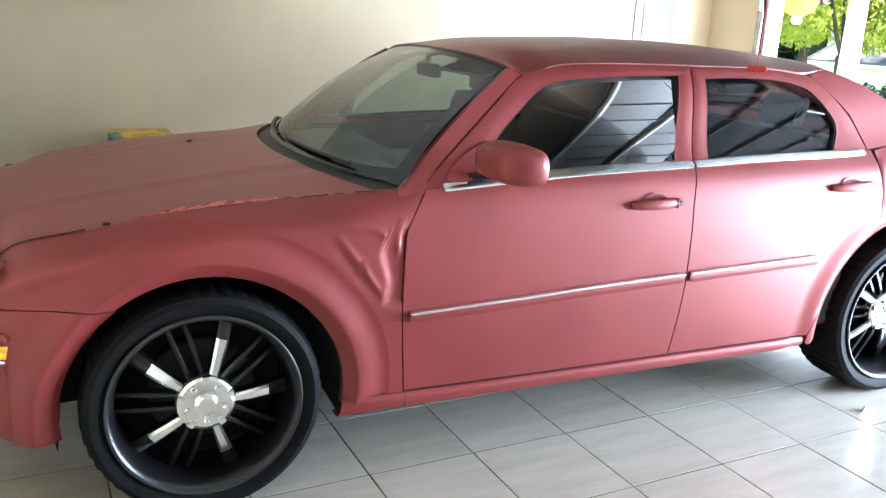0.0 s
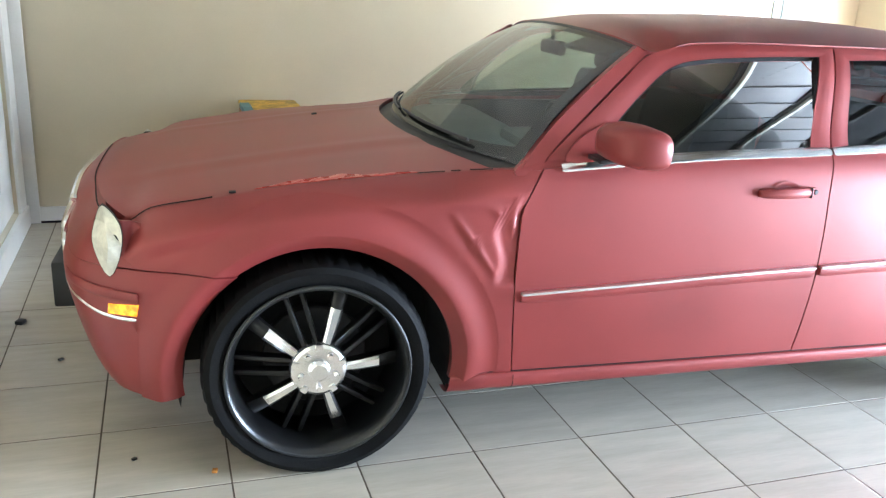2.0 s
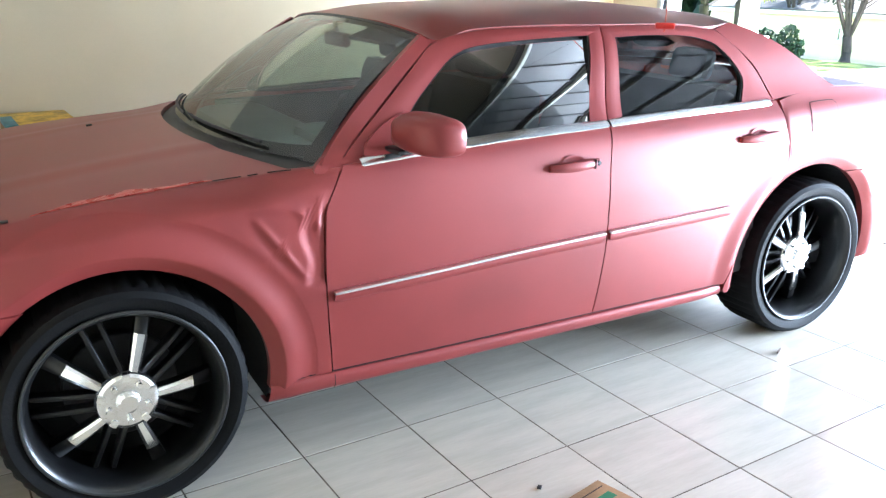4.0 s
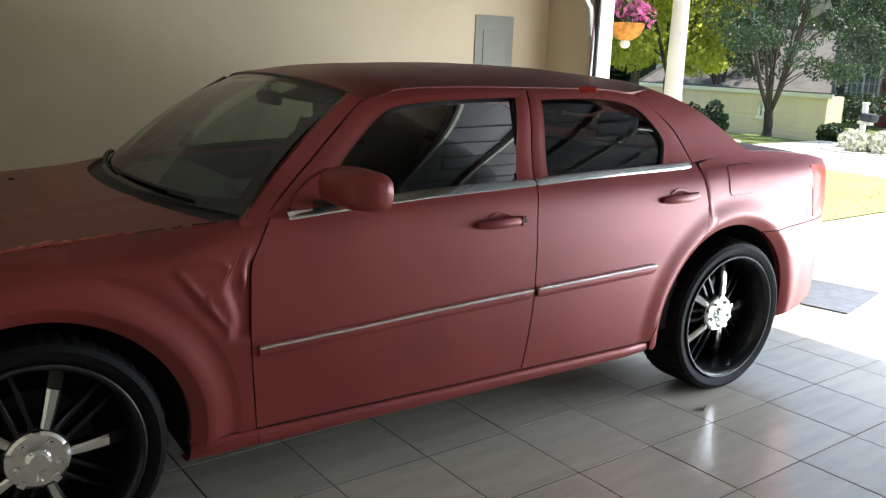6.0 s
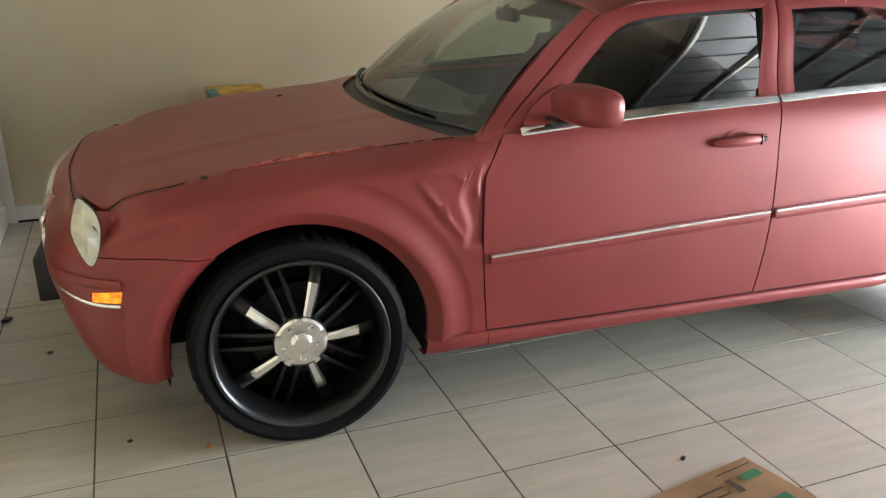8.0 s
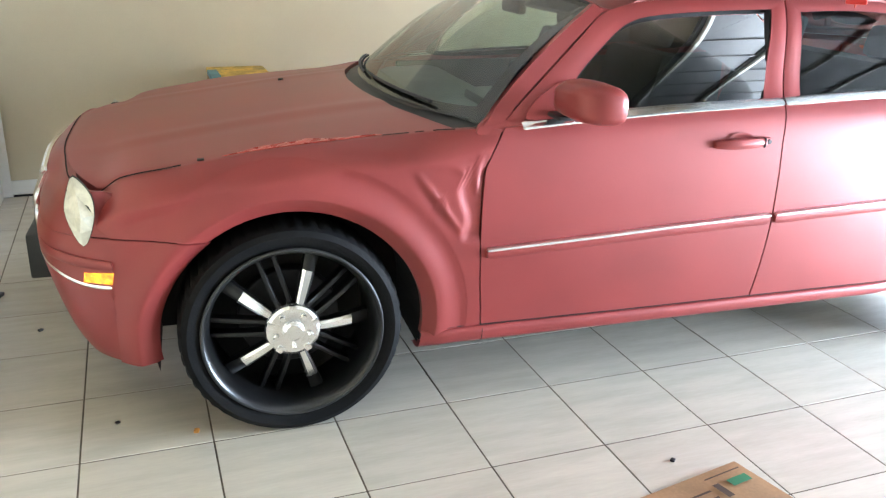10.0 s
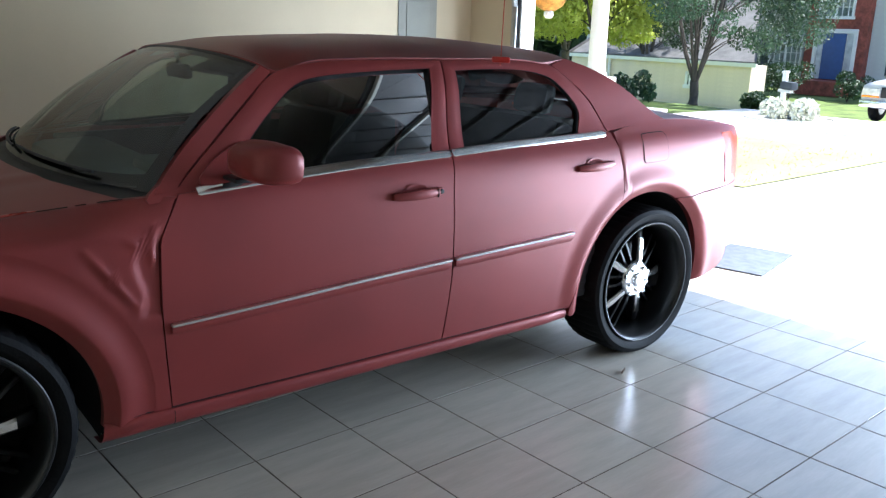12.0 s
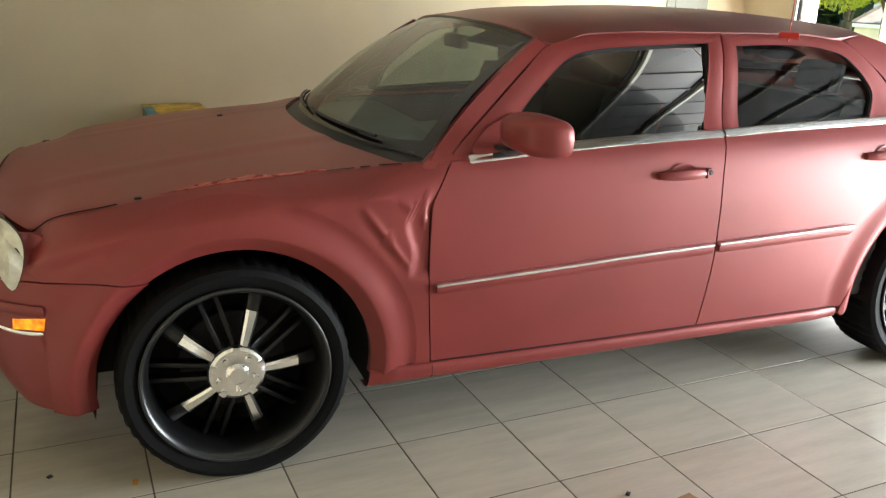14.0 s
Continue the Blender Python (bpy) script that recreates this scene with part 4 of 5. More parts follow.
# wheels
def wheel(x, side, deep, turn, out):
    """A black rim with chrome spoke covers; deep: how far the hub lies in."""
    w = empty("wheel", pose(x, side * out, HUB, 0, 0, 0 if side < 0 else 180))
    w.parent = car
    R, L = HUB, .304

    def lug(i, k, r, h):
        if i in (5, 6, 7, 8, 9) and k % 3 == 0:
            r -= .006
        return r, h
    tyre = [(L - .006, .012), (L + .004, .004), (L + .020, -.004), (R - .030, -.008), (R - .012, 0.002), (R - .003, .018), (R, .05), (R, .13), (R, .21), (R - .003, .24), (R - .02, .262), (L, .255)]
    part("tyre", lathe(tyre, 144, wobble=lug), RUBBER, w, "low black tyre with worn tread", sharp=30)
    lip = [(L - .006, .02), (L, .010), (L + .001, -.002), (L - .004, -.006), (L - .010, -.003), (L - .016, .006), (L - .022, .016), (L - .030, .06), (L - .034, .15), (L - .036, .235)]
    rim_ob = part("rim", lathe(lip, 96), GLOSSBLACK, w, "black rim barrel", sharp=60)
    part("rim_lip", lathe([(L - .001, .004), (L + .002, -.004), (L - .002, -.0085), (L - .007, -.0075), (L - .010, -.001), (L - .006, .004)], 96), LIPGREY, rim_ob, "dull grey rim lip")
    hub_y = deep
    part("brake_disc", lathe([(0, .15), (.17, .15), (.175, .155), (.175, .20), (0, .20)], 40), TRIM, w, "dark brake disc")
    part("rim_back", lathe([(.05, .205), (.28, .215)], 48), LINER, w)
    for k in range(5):
        a = turn + 72 * k
        m = pose(0, 0, 0, 0, -a, 0)
        # broad spoke with a chrome cover on its inner part
        bm = bmesh.new()
        rows = []
        for t in np.linspace(0, 1, 9):
            r = .045 + (L - .034 - .045) * t
            wd = .012 + .012 * t
            yy = hub_y + .012 + (.055) * t ** 1.6
            rows.append([bm.verts.new((r, yy + dy, dz)) for dy, dz in ((.04, -wd), (.003, -wd), (-.004, -wd * .55), (-.004, wd * .55), (.003, wd), (.04, wd))])
        for p, q in zip(rows, rows[1:]):
            for j in range(6):
                bm.faces.new((p[j], p[(j + 1) % 6], q[(j + 1) % 6], q[j]))
        bm.faces.new(rows[0])
        bm.faces.new(rows[-1])
        bmesh.ops.transform(bm, matrix=m, verts=bm.verts)
        sp = part("spoke", bm, GLOSSBLACK, w, sharp=35)
        bm = bmesh.new()
        rows = []
        for t in np.linspace(.05, .72, 9):
            r = .045 + (L - .034 - .045) * t
            wd = .0125 + .0125 * t
            yy = hub_y + .007 + (.055) * t ** 1.6
            rows.append([bm.verts.new((r, yy + dy, dz)) for dy, dz in ((.012, -wd), (.002, -wd), (-.005, -wd * .55), (-.005, wd * .55), (.002, wd), (.012, wd))])
        for p, q in zip(rows, rows[1:]):
            for j in range(6):
                bm.faces.new((p[j], p[(j + 1) % 6], q[(j + 1) % 6], q[j]))
        bm.faces.new(rows[0])
        bm.faces.new(rows[-1])
        bmesh.ops.transform(bm, matrix=m, verts=bm.verts)
        part("spoke_cover", bm, CHROME, sp, "chrome spoke cover", sharp=35)
        # a pair of thin black spokes between
        for off in (-.021, .021):
            bm = bmesh.new()
            rows = []
            for t in np.linspace(0, 1, 7):
                r = .05 + (L - .034 - .05) * t
                yy = hub_y + .030 + .05 * t ** 1.4
                rows.append([bm.verts.new((r, yy + dy, off * (1 + .35 * t) + dz)) for dy, dz in ((.045, -.009), (0, -.008), (0, .008), (.045, .009))])
            for p, q in zip(rows, rows[1:]):
                for j in range(4):
                    bm.faces.new((p[j], p[(j + 1) % 4], q[(j + 1) % 4], q[j]))
            bm.faces.new(rows[0])
            bm.faces.new(rows[-1])
            bmesh.ops.bevel(bm, geom=bm.edges[:], offset=.003, segments=1, affect="EDGES")
            bmesh.ops.transform(bm, matrix=pose(0, 0, 0, 0, -(a + 36), 0), verts=bm.verts)
            part("thin_spoke", bm, GLOSSBLACK, w, sharp=35)
    cap = part("hub_cap", lathe([(0, hub_y - .022), (.026, hub_y - .022), (.033, hub_y - .018), (.036, hub_y - .006), (.041, hub_y - .004), (.080, hub_y - .004), (.090, hub_y + .002), (.095, hub_y + .010), (.095, hub_y + .04), (0, hub_y + .04)], 40), CHROME, w, "chrome hub cap", sharp=25)
    for k in range(10):
        a = radians(36 * k + turn + 18)
        r = .062 if k % 2 else .080
        bm = lathe([(0, -.014), (.008, -.014), (.010, -.010), (.010, .01), (0, .01)], 10) if k % 2 else boxed((-.013, -.004, -.012), (.013, .03, .012), .005)
        bmesh.ops.transform(bm, matrix=pose(r * math.cos(a), hub_y - .004, r * math.sin(a), 0, -math.degrees(a), 0), verts=bm.verts)
        part("lug_nut" if k % 2 else "cap_tab", bm, CHROME, cap)
    return w


wheel(FX0, -1, .028, 0, .945)
wheel(FX0 + WB, -1, .062, 2, .935)
wheel(FX0, 1, .026, 20, .945)
wheel(FX0 + WB, 1, .062, 40, .935)
# the body rides nose down and tail up over its wheels
RAKE_Z = curve([(-.95, -.054), (-.52, -.046), (0, -.037), (.45, -.030), (.80, -.022), (1.15, -.014), (1.45, -.005), (1.9, .0), (2.7, .006), (3.0, .020), (3.3, .026), (3.6, .030), (4.1, .034)])
RAKE_X = curve([(-.95, .031), (-.6, .024), (0, .013), (.6, .008), (1.0, .004), (1.4, 0), (2.9, 0), (3.1, .004), (3.6, .006), (4.1, .006)])


def rake(v):
    low = 1 - step(.33, .80, v.z)
    sill = step(.30, .62, v.x) * (1 - step(2.6, 2.9, v.x))
    return Vector((v.x + RAKE_X(v.x), v.y, v.z + RAKE_Z(v.x) * (1 - low * (.55 + .45 * sill))))


bpy.context.view_layer.update()
for ob in car.children_recursive:
    if ob.type == "MESH" and not any(p.name.startswith("wheel") and p.type == "EMPTY" for p in (ob.parent, ob.parent.parent or car)):
        m, back = ob.matrix_world.copy(), ob.matrix_world.inverted()
        for v in ob.data.vertices:
            v.co = back @ rake(m @ v.co)

# ---- the garage ----
U0, U1, V0, V1, CZ = -1.335, 5.010, -4.60, 2.370, 2.62
DOOR_V0, DOOR_V1, DOOR_Z = -3.90, 1.735, 2.16


def structure(name, bm, mat, label="", smooth=False):
    ob = mesh_object(name, bm, mat, None, "", smooth)
    ob.matrix_world = pose(0, 0, 0, 0, 0, ROOM)
    return tagged(ob, label, "", "", "structure")


floor = structure("floor", boxed((U0 - .15, V0 - .15, -.20), (U1 + .12, V1 + .15, -.0014)), GROUT, "pale stone tile floor with dark joints")
structure("wall_north", boxed((U0 - .15, V1, -.1), (U1 + .13, V1 + .14, CZ)), WALL, "cream painted garage wall")
structure("wall_south", boxed((U0 - .15, V0 - .14, -.1), (U1 + .13, V0, CZ)), WALL_UNSEEN, "unseen garage wall, toned dark to curb bounce light")
WD0, WD1, WDB, WDT = 1.22, 2.10, .13, 2.16      # the house door in the west wall
bm = bmesh.new()
box(bm, (U0 - .13, V0, -.1), (U0, WD0, CZ))
box(bm, (U0 - .13, WD1, -.1), (U0, V1, CZ))
box(bm, (U0 - .13, WD0, WDT), (U0, WD1, CZ))
box(bm, (U0 - .13, WD0, -.1), (U0, WD1, WDB))
structure("wall_west", bm, WALL, "cream painted wall with the house door")
bm = bmesh.new()
box(bm, (U1, DOOR_V1, -.1), (U1 + .13, V1, CZ))
box(bm, (U1, V0, -.1), (U1 + .13, DOOR_V0, CZ))
box(bm, (U1, DOOR_V0, DOOR_Z), (U1 + .13, DOOR_V1, CZ))
structure("wall_east", bm, WALL, "cream wall round the wide garage opening")
structure("ceiling", boxed((U0 - .15, V0 - .14, CZ), (U1 + .13, V1 + .14, CZ + .12)), CEIL, "unseen ceiling, toned to steer bounce light")
bb = bmesh.new()
box(bb, (U0, V1 - .014, .012), (U1, V1, .105), .004)
structure("baseboard", bb, WHITE, "white painted baseboard")
structure("baseboard_west", boxed((U0, V0, .012), (U0 + .014, WD0 - .10, .105), .004), WHITE, "white painted baseboard")
# near-black strip along the foot of the north wall
bm = bmesh.new()
box(bm, (U0, V1 - .022, .0), (U1, V1 - .014, .012))
structure("floor_gap", bm, LINER, "dark strip under the baseboard")

d = structure("door_1", boxed((U0 - .06, WD0 + .004, WDB + .02), (U0 - .02, WD1 - .004, WDT - .004), .003), WHITE, "white panelled house door, closed")
for a, b in (((WD0 + .12, .30), (WD0 + .40, .85)), ((WD1 - .40, .30), (WD1 - .12, .85)), ((WD0 + .12, 1.0), (WD0 + .40, 2.0)), ((WD1 - .40, 1.0), (WD1 - .12, 2.0))):
    p = part("door_panel", boxed((U0 - .021, a[0], a[1] + .05), (U0 - .012, b[0], b[1] + .02), .004), WHITE, d)
part("door_knob", lathe([(0, 0), (.012, 0), (.012, .03), (.026, .04), (.028, .055), (.018, .066), (0, .068)], 20, "z"), STEEL, d).matrix_local = pose(U0 - .02, WD0 + .07, 1.08, 0, 90, 0)
bm = bmesh.new()
box(bm, (U0, WD1, WDB), (U0 + .020, WD1 + .22, WDT + .10), .005)
box(bm, (U0, WD0 - .09, WDB), (U0 + .020, WD0, WDT + .10), .005)
box(bm, (U0, WD0, WDT), (U0 + .018, WD1, WDT + .09), .005)
box(bm, (U0, V1 - .030, .0), (U0 + .09, V1 - .0225, 2.2), .003)
structure("trim", bm, WHITE, "white door casing")
structure("door_step", boxed((U0, WD0 - .12, 0), (U0 + .035, WD1 + .22, WDB), .008), WHITE, "low white painted sill below the house door")
bm = bmesh.new()
box(bm, (U1 - .012, DOOR_V1 - .02, .0), (U1 + .15, DOOR_V1, DOOR_Z), .004)
box(bm, (U1 - .012, DOOR_V0, .0), (U1 + .15, DOOR_V0 + .02, DOOR_Z), .004)
box(bm, (U1 - .012, DOOR_V0, DOOR_Z - .02), (U1 + .15, DOOR_V1, DOOR_Z), .004)
structure("trim_garage", bm, WHITE, "white garage opening jamb")
structure("wall_outside", boxed((U1 + .13, DOOR_V1, -.1), (U1 + .16, DOOR_V1 + .12, 2.4)), WHITE, "white outside casing")

# breaker panel in the north wall
panel = empty("breaker_panel", room(4.380, V1, 1.435), "grey steel breaker panel with a closed door set in the wall", "breaker panel")
part("panel_frame", boxed((-.212, -.012, -.46), (.212, .0, .46), .004), PANELGREY, panel)
pd = part("panel_door", boxed((-.129, -.020, -.32), (.125, -.012, .335), .003), PANELGREY, panel)
part("latch", boxed((.07, -.026, -.03), (.088, -.020, .03), .002), STEEL, pd)

# the raised sectional door, its tracks and the opener
gd = empty("garage_door", room(0, 0, 0), "grey steel sectional garage door raised flat under the ceiling", "garage door")
for k in range(5):
    u = 2.16 + .56 * k
    sec = part("door_section", boxed((u, DOOR_V0 + .05, 2.27), (u + .536, DOOR_V1 - .05, 2.31), .006), DOORGREY, gd)
    part("strut", boxed((u + .025, DOOR_V0 + .08, 2.235), (u + .05, DOOR_V1 - .08, 2.268), .004), PANELGREY, sec)
    part("seal_strip", boxed((u - .012, DOOR_V0 + .06, 2.262), (u + .012, DOOR_V1 - .06, 2.269), .002), TRIM, sec)
    for j in range(19):
        v = DOOR_V0 + .08 + j * .30
        part("stile", boxed((u + .062, v, 2.255), (u + .54, v + (.034 if j % 3 == 0 else .016), 2.268), .003), DOORGREY, sec, smooth=False)
for v in (DOOR_V0 - .02, DOOR_V1 + .02):
    t = part("track", tube([(U1 - .06, v, .02), (U1 - .06, v, 1.75), (U1 - .10, v, 1.98), (U1 - .25, v, 2.16), (U1 - .48, v, 2.22), (2.3, v, 2.24)], .026, 6), STEEL, gd, "galvanised door track")
    part("hanger", boxed((2.35, v - .015, 2.25), (2.38, v + .015, CZ), .002), STEEL, t)
part("weather_strip", boxed((U1 - .028, DOOR_V1 + .002, .01), (U1 - .004, DOOR_V1 + .05, DOOR_Z)), TRIM, gd, "dark rubber weather strip")
opener = empty("door_opener", room(0, 0, 0), "garage door opener with a steel rail under the ceiling", "door opener")
part("rail", boxed((.75, -1.075, 2.36), (U1 - .05, -1.025, 2.40), .004), STEEL, opener)
mo = part("motor_housing", boxed((.25, -1.22, 2.30), (.75, -.88, 2.50), .03), PANELGREY, opener)
for u in (.32, .68):
    part("bracket", boxed((u - .015, -1.06, 2.50), (u + .015, -1.04, CZ), .002), STEEL, mo)
# its release cord
TU, TV, TZ = 2.027, -1.05, 1.460
rel = empty("release_cord", room(TU, TV, 0), "red release cord and pull handle hanging from the rail", "release cord")
part("cord", tube([(0, 0, 2.36), (.012, 0, 2.0), (.006, .0, 1.7), (0, 0, TZ + .012)], .0022, 6), CORD, rel)
part("pull_handle", boxed((-.036, -.012, TZ - .012), (.036, .012, TZ + .012), .006, pose(0, 0, 0, 0, 0, -42)), RED, rel)
part("cord_knot", tube([(0, 0, TZ - .010), (-.003, 0, TZ - .024)], [.004, .002], 6), CORD, rel)
part("trolley", boxed((-.08, -.03, 2.33), (.08, .03, 2.37), .006), TRIM, rel)

# cartons behind the car
ct = empty("carton", room(.20, 2.10, -.02), "tall carton with a yellow printed top standing by the wall", "carton")
part("carton_body", boxed((-.18, -.24, 0), (.18, .24, .80), .004), CARD, ct)
part("carton_top", boxed((-.185, -.245, .80), (.185, .245, .822), .004), YELLOW, ct, "yellow printed lid")
part("carton_corner", boxed((-.19, -.25, .792), (-.13, .10, .825), .003), TEAL, ct, "blue printed corner")

# flattened cardboard on the floor, its print as bars
cb = empty("cardboard_sheet", room(1.318, -1.596, 0), "flat brown cardboard sheet with green print on the tiles", "cardboard")
bm = bmesh.new()
a, b = Vector((-.50, -.08, 0)), Vector((.16, -.66, 0))
vs = [bm.verts.new(p + Vector((0, 0, .006 + w))) for p, w in ((Vector((0, 0, 0)), .010), (a, .0), (a + b, 0), (b, .0))]
top = bm.faces.new(vs)
low = bmesh.ops.extrude_face_region(bm, geom=[top])["geom"]
for v in low:
    if isinstance(v, bmesh.types.BMVert):
        v.co.z -= .006
part("board", bm, CARD, cb, smooth=False)
for k, (s, t, ls, lt, mt) in enumerate(((.07, .10, .16, .05, GREENINK), (.30, .10, .05, .10, DARKINK), (.40, .12, .30, .012, DARKINK), (.40, .17, .26, .012, DARKINK), (.40, .22, .30, .012, DARKINK), (.12, .30, .20, .10, GREENINK), (.05, .05, .30, .008, DARKINK))):
    m = Matrix((( a.x, b.x, 0, 0), (a.y, b.y, 0, 0), (0, 0, 1, 0), (0, 0, 0, 1)))
    bm = bmesh.new()
    bm.faces.new([bm.verts.new(m @ Vector((x, y, .0135 + .010 * max(0, 1 - x - y) - .004 * 0))) for x, y in ((s, t), (s + ls, t), (s + ls, t + lt), (s, t + lt))])
    part("print_bar", bm, mt, cb, smooth=False)
# litter
for u, v, s, mt, n, lab in ((-.359, -.847, .011, TERRA, "leaf_bit", "small dry leaf bit on the tiles"), (-1.141, .62, .022, TRIM, "bottle_cap", "small black cap lying on the tiles"), (1.135, -1.512, .009, TRIM, "pebble", "tiny dark pebble on the tiles"),
                         (2.756, -1.244, .018, DARKINK, "twig", "thin dark twig on the tiles"), (-.928, .169, .010, TRIM, "pebble", "tiny dark pebble on the tiles"), (-.617, -.708, .008, TRIM, "pebble", "tiny dark pebble on the tiles")):
    bm = boxed((-s * (1.6 if n == "twig" else 1), -s * (.15 if n == "twig" else .8), 0), (s * (1.6 if n == "twig" else 1), s * (.15 if n == "twig" else .8), s * .8), s * .2)
    ob = mesh_object(n, bm, mt)
    ob.matrix_world = room(u, v, .001, random.uniform(0, 90))
    tagged(ob, lab, "litter")

# patch of shade in the opening, laid down as a thin grey blue slab
mt = mesh_object("floor_mat", boxed((-.37, -.235, 0), (.37, .235, .012), .005), SHADE_PATCH)
mt.matrix_world = room(5.157, -.50, .0005, 12)
tagged(mt, "grey blue slab standing in for a patch of shade in the garage opening", "floor mat")

# ---- outdoors ----
SLOPE = .006


def gz(u):
    """The ground's height outside."""
    return -.012 - .002 * max(0, min(u, 5.3) - 5.2) - SLOPE * max(0, u - 5.8) - .10 * max(0, min(u, 24) - 17.5)


def ground_sheet(name, us, vs, mat, lift, label, kind="structure"):
    bm = bmesh.new()
    g = [[bm.verts.new((u, v, gz(u) + lift)) for v in vs] for u in us]
    for i in range(len(us) - 1):
        for j in range(len(vs) - 1):
            bm.faces.new((g[i][j], g[i + 1][j], g[i + 1][j + 1], g[i][j + 1]))
    return structure(name, bm, mat, label)


bm = bmesh.new()
us, vs = [-400, -60, U1 + .11, 5.6, 9, 14, 17.5, 20, 24, 30, 45, 80, 400], [-400, -60, -20, -8, 0, 8, 20, 60, 400]
g = [[bm.verts.new((u, v, (-.25 if u < U1 + .1 else gz(u) - .03))) for v in vs] for u in us]
for i in range(len(us) - 1):
    for j in range(len(vs) - 1):
        bm.faces.new((g[i][j], g[i + 1][j], g[i + 1][j + 1], g[i][j + 1]))
structure("ground", bm, GRASS, "grassy ground sloping gently away")
ground_sheet("driveway", [U1 + .11, 5.6, 8, 10, 12.4], [-9, -4, 0, 1.25, 2.2], CONCRETE, .004, "pale sunlit concrete driveway")
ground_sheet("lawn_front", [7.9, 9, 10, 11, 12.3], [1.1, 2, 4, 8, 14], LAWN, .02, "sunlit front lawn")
ground_sheet("road", [12.3, 13, 14.3], [-60, -20, 0, 20, 60], CONCRETE, .0, "pale sunlit street")
ground_sheet("driveway_far", [14.3, 17.5, 20, 24, 34], [-1.0, 3, 6.6], CONCRETE, .012, "pale concrete driveway across the street")
bm = bmesh.new()
for v in np.arange(6.6, 40, 2.0):
    box(bm, (14.3, v + .01, gz(14.3) - .1), (14.5, v + 1.99, gz(14.3) + .10), .02)
structure("kerb", bm, CONCRETE, "low pale concrete kerb")


def leaves(n, place, size, seed, flat=.5):
    """Many small leaf blades, put by place(random)."""
    r = random.Random(seed)
    verts, faces = [], []
    for _ in range(n):
        c = Vector(place(r))
        q = Euler((r.uniform(-1.4, 1.4), r.uniform(-1.4, 1.4), r.uniform(0, 6.3))).to_matrix()
        s = size * r.uniform(.6, 1.4)
        k = len(verts)
        verts += [c + q @ Vector(p) for p in ((-s, 0, 0), (0, -s * flat, s * .12), (s, 0, 0), (0, s * flat, s * .12))]
        faces.append((k, k + 1, k + 2, k + 3))
    me = bpy.data.meshes.new("crown")
    me.from_pydata(verts, [], faces)
    return me


def crown(name, me, mat, parent):
    me.materials.append(mat)
    ob = new(name, me)
    ob.parent = parent
    return ob


def clumps(r, blobs):
    x, y, z, rad = blobs[r.randrange(len(blobs))]
    while True:
        p = Vector((r.uniform(-1, 1), r.uniform(-1, 1), r.uniform(-1, 1)))
        if p.length < 1:
            break
    p = p.normalized() * p.length ** .45 * rad
    return x + p.x, y + p.y, z + p.z * .85


def tree(u, v, stems, blobs, n, size, seed, label, trunk_r=.16, fork=1.0, mat2=LEAF):
    t = empty("tree", far(u, v, gz(u) - .02), label, "tree", "street trees")
    r = random.Random(seed)
    part("trunk", tube([(0, 0, 0), (.02, 0, fork * .4), (0, .02, fork), (.02, 0, fork + .25)], [trunk_r * 1.25, trunk_r, trunk_r * .95, trunk_r * .8], 12), BARK, t)
    for k in range(stems):
        a = 2 * math.pi * k / stems + r.uniform(-.3, .3)
        lean = r.uniform(.25, .55)
        h = r.uniform(2.6, 4.2)
        pts, rad = [], []
        for j in range(6):
            f = j / 5
            pts.append((lean * h * f ** .8 * math.cos(a) * .55 + r.uniform(-.05, .05) * j * .4, lean * h * f ** .8 * math.sin(a) * .55 + r.uniform(-.05, .05) * j * .4, fork - .1 + h * f))
            rad.append(trunk_r * (.40 - .35 * f))
        limb = part("limb", tube(pts, rad, 7), BARK, t)
        for b in range(5):
            f = r.uniform(.3, .9)
            p = Vector(pts[int(f * 5)])
            e = p + Vector((math.cos(a + r.uniform(-1.2, 1.2)), math.sin(a + r.uniform(-1.2, 1.2)), r.uniform(.4, 1.0))) * r.uniform(.5, 1.0)
            part("twig", tube([p, (p + e) / 2 + Vector((0, 0, .05)), e], [trunk_r * .14, trunk_r * .1, trunk_r * .04], 5), BARK, limb)
    crown("crown", leaves(n, lambda q: clumps(q, blobs), size, seed + 1), mat2, t)
    return t


R = random.Random(11)
blobs = []
for k in range(48):
    a, d = R.uniform(0, 6.3), R.uniform(.8, 2.1)
    blobs.append((d * math.cos(a), d * math.sin(a), R.uniform(1.5, 5.2), R.uniform(.26, .52)))
blobs += [(.9 + R.uniform(-.4, .4), -1.7 + R.uniform(-.7, .5), R.uniform(1.5, 3.4), .48) for k in range(16)]
tree(17.2, 8.33, 12, blobs, 28000, .038, 21, "young street tree with many upright stems and dark leaves", .105, .55)
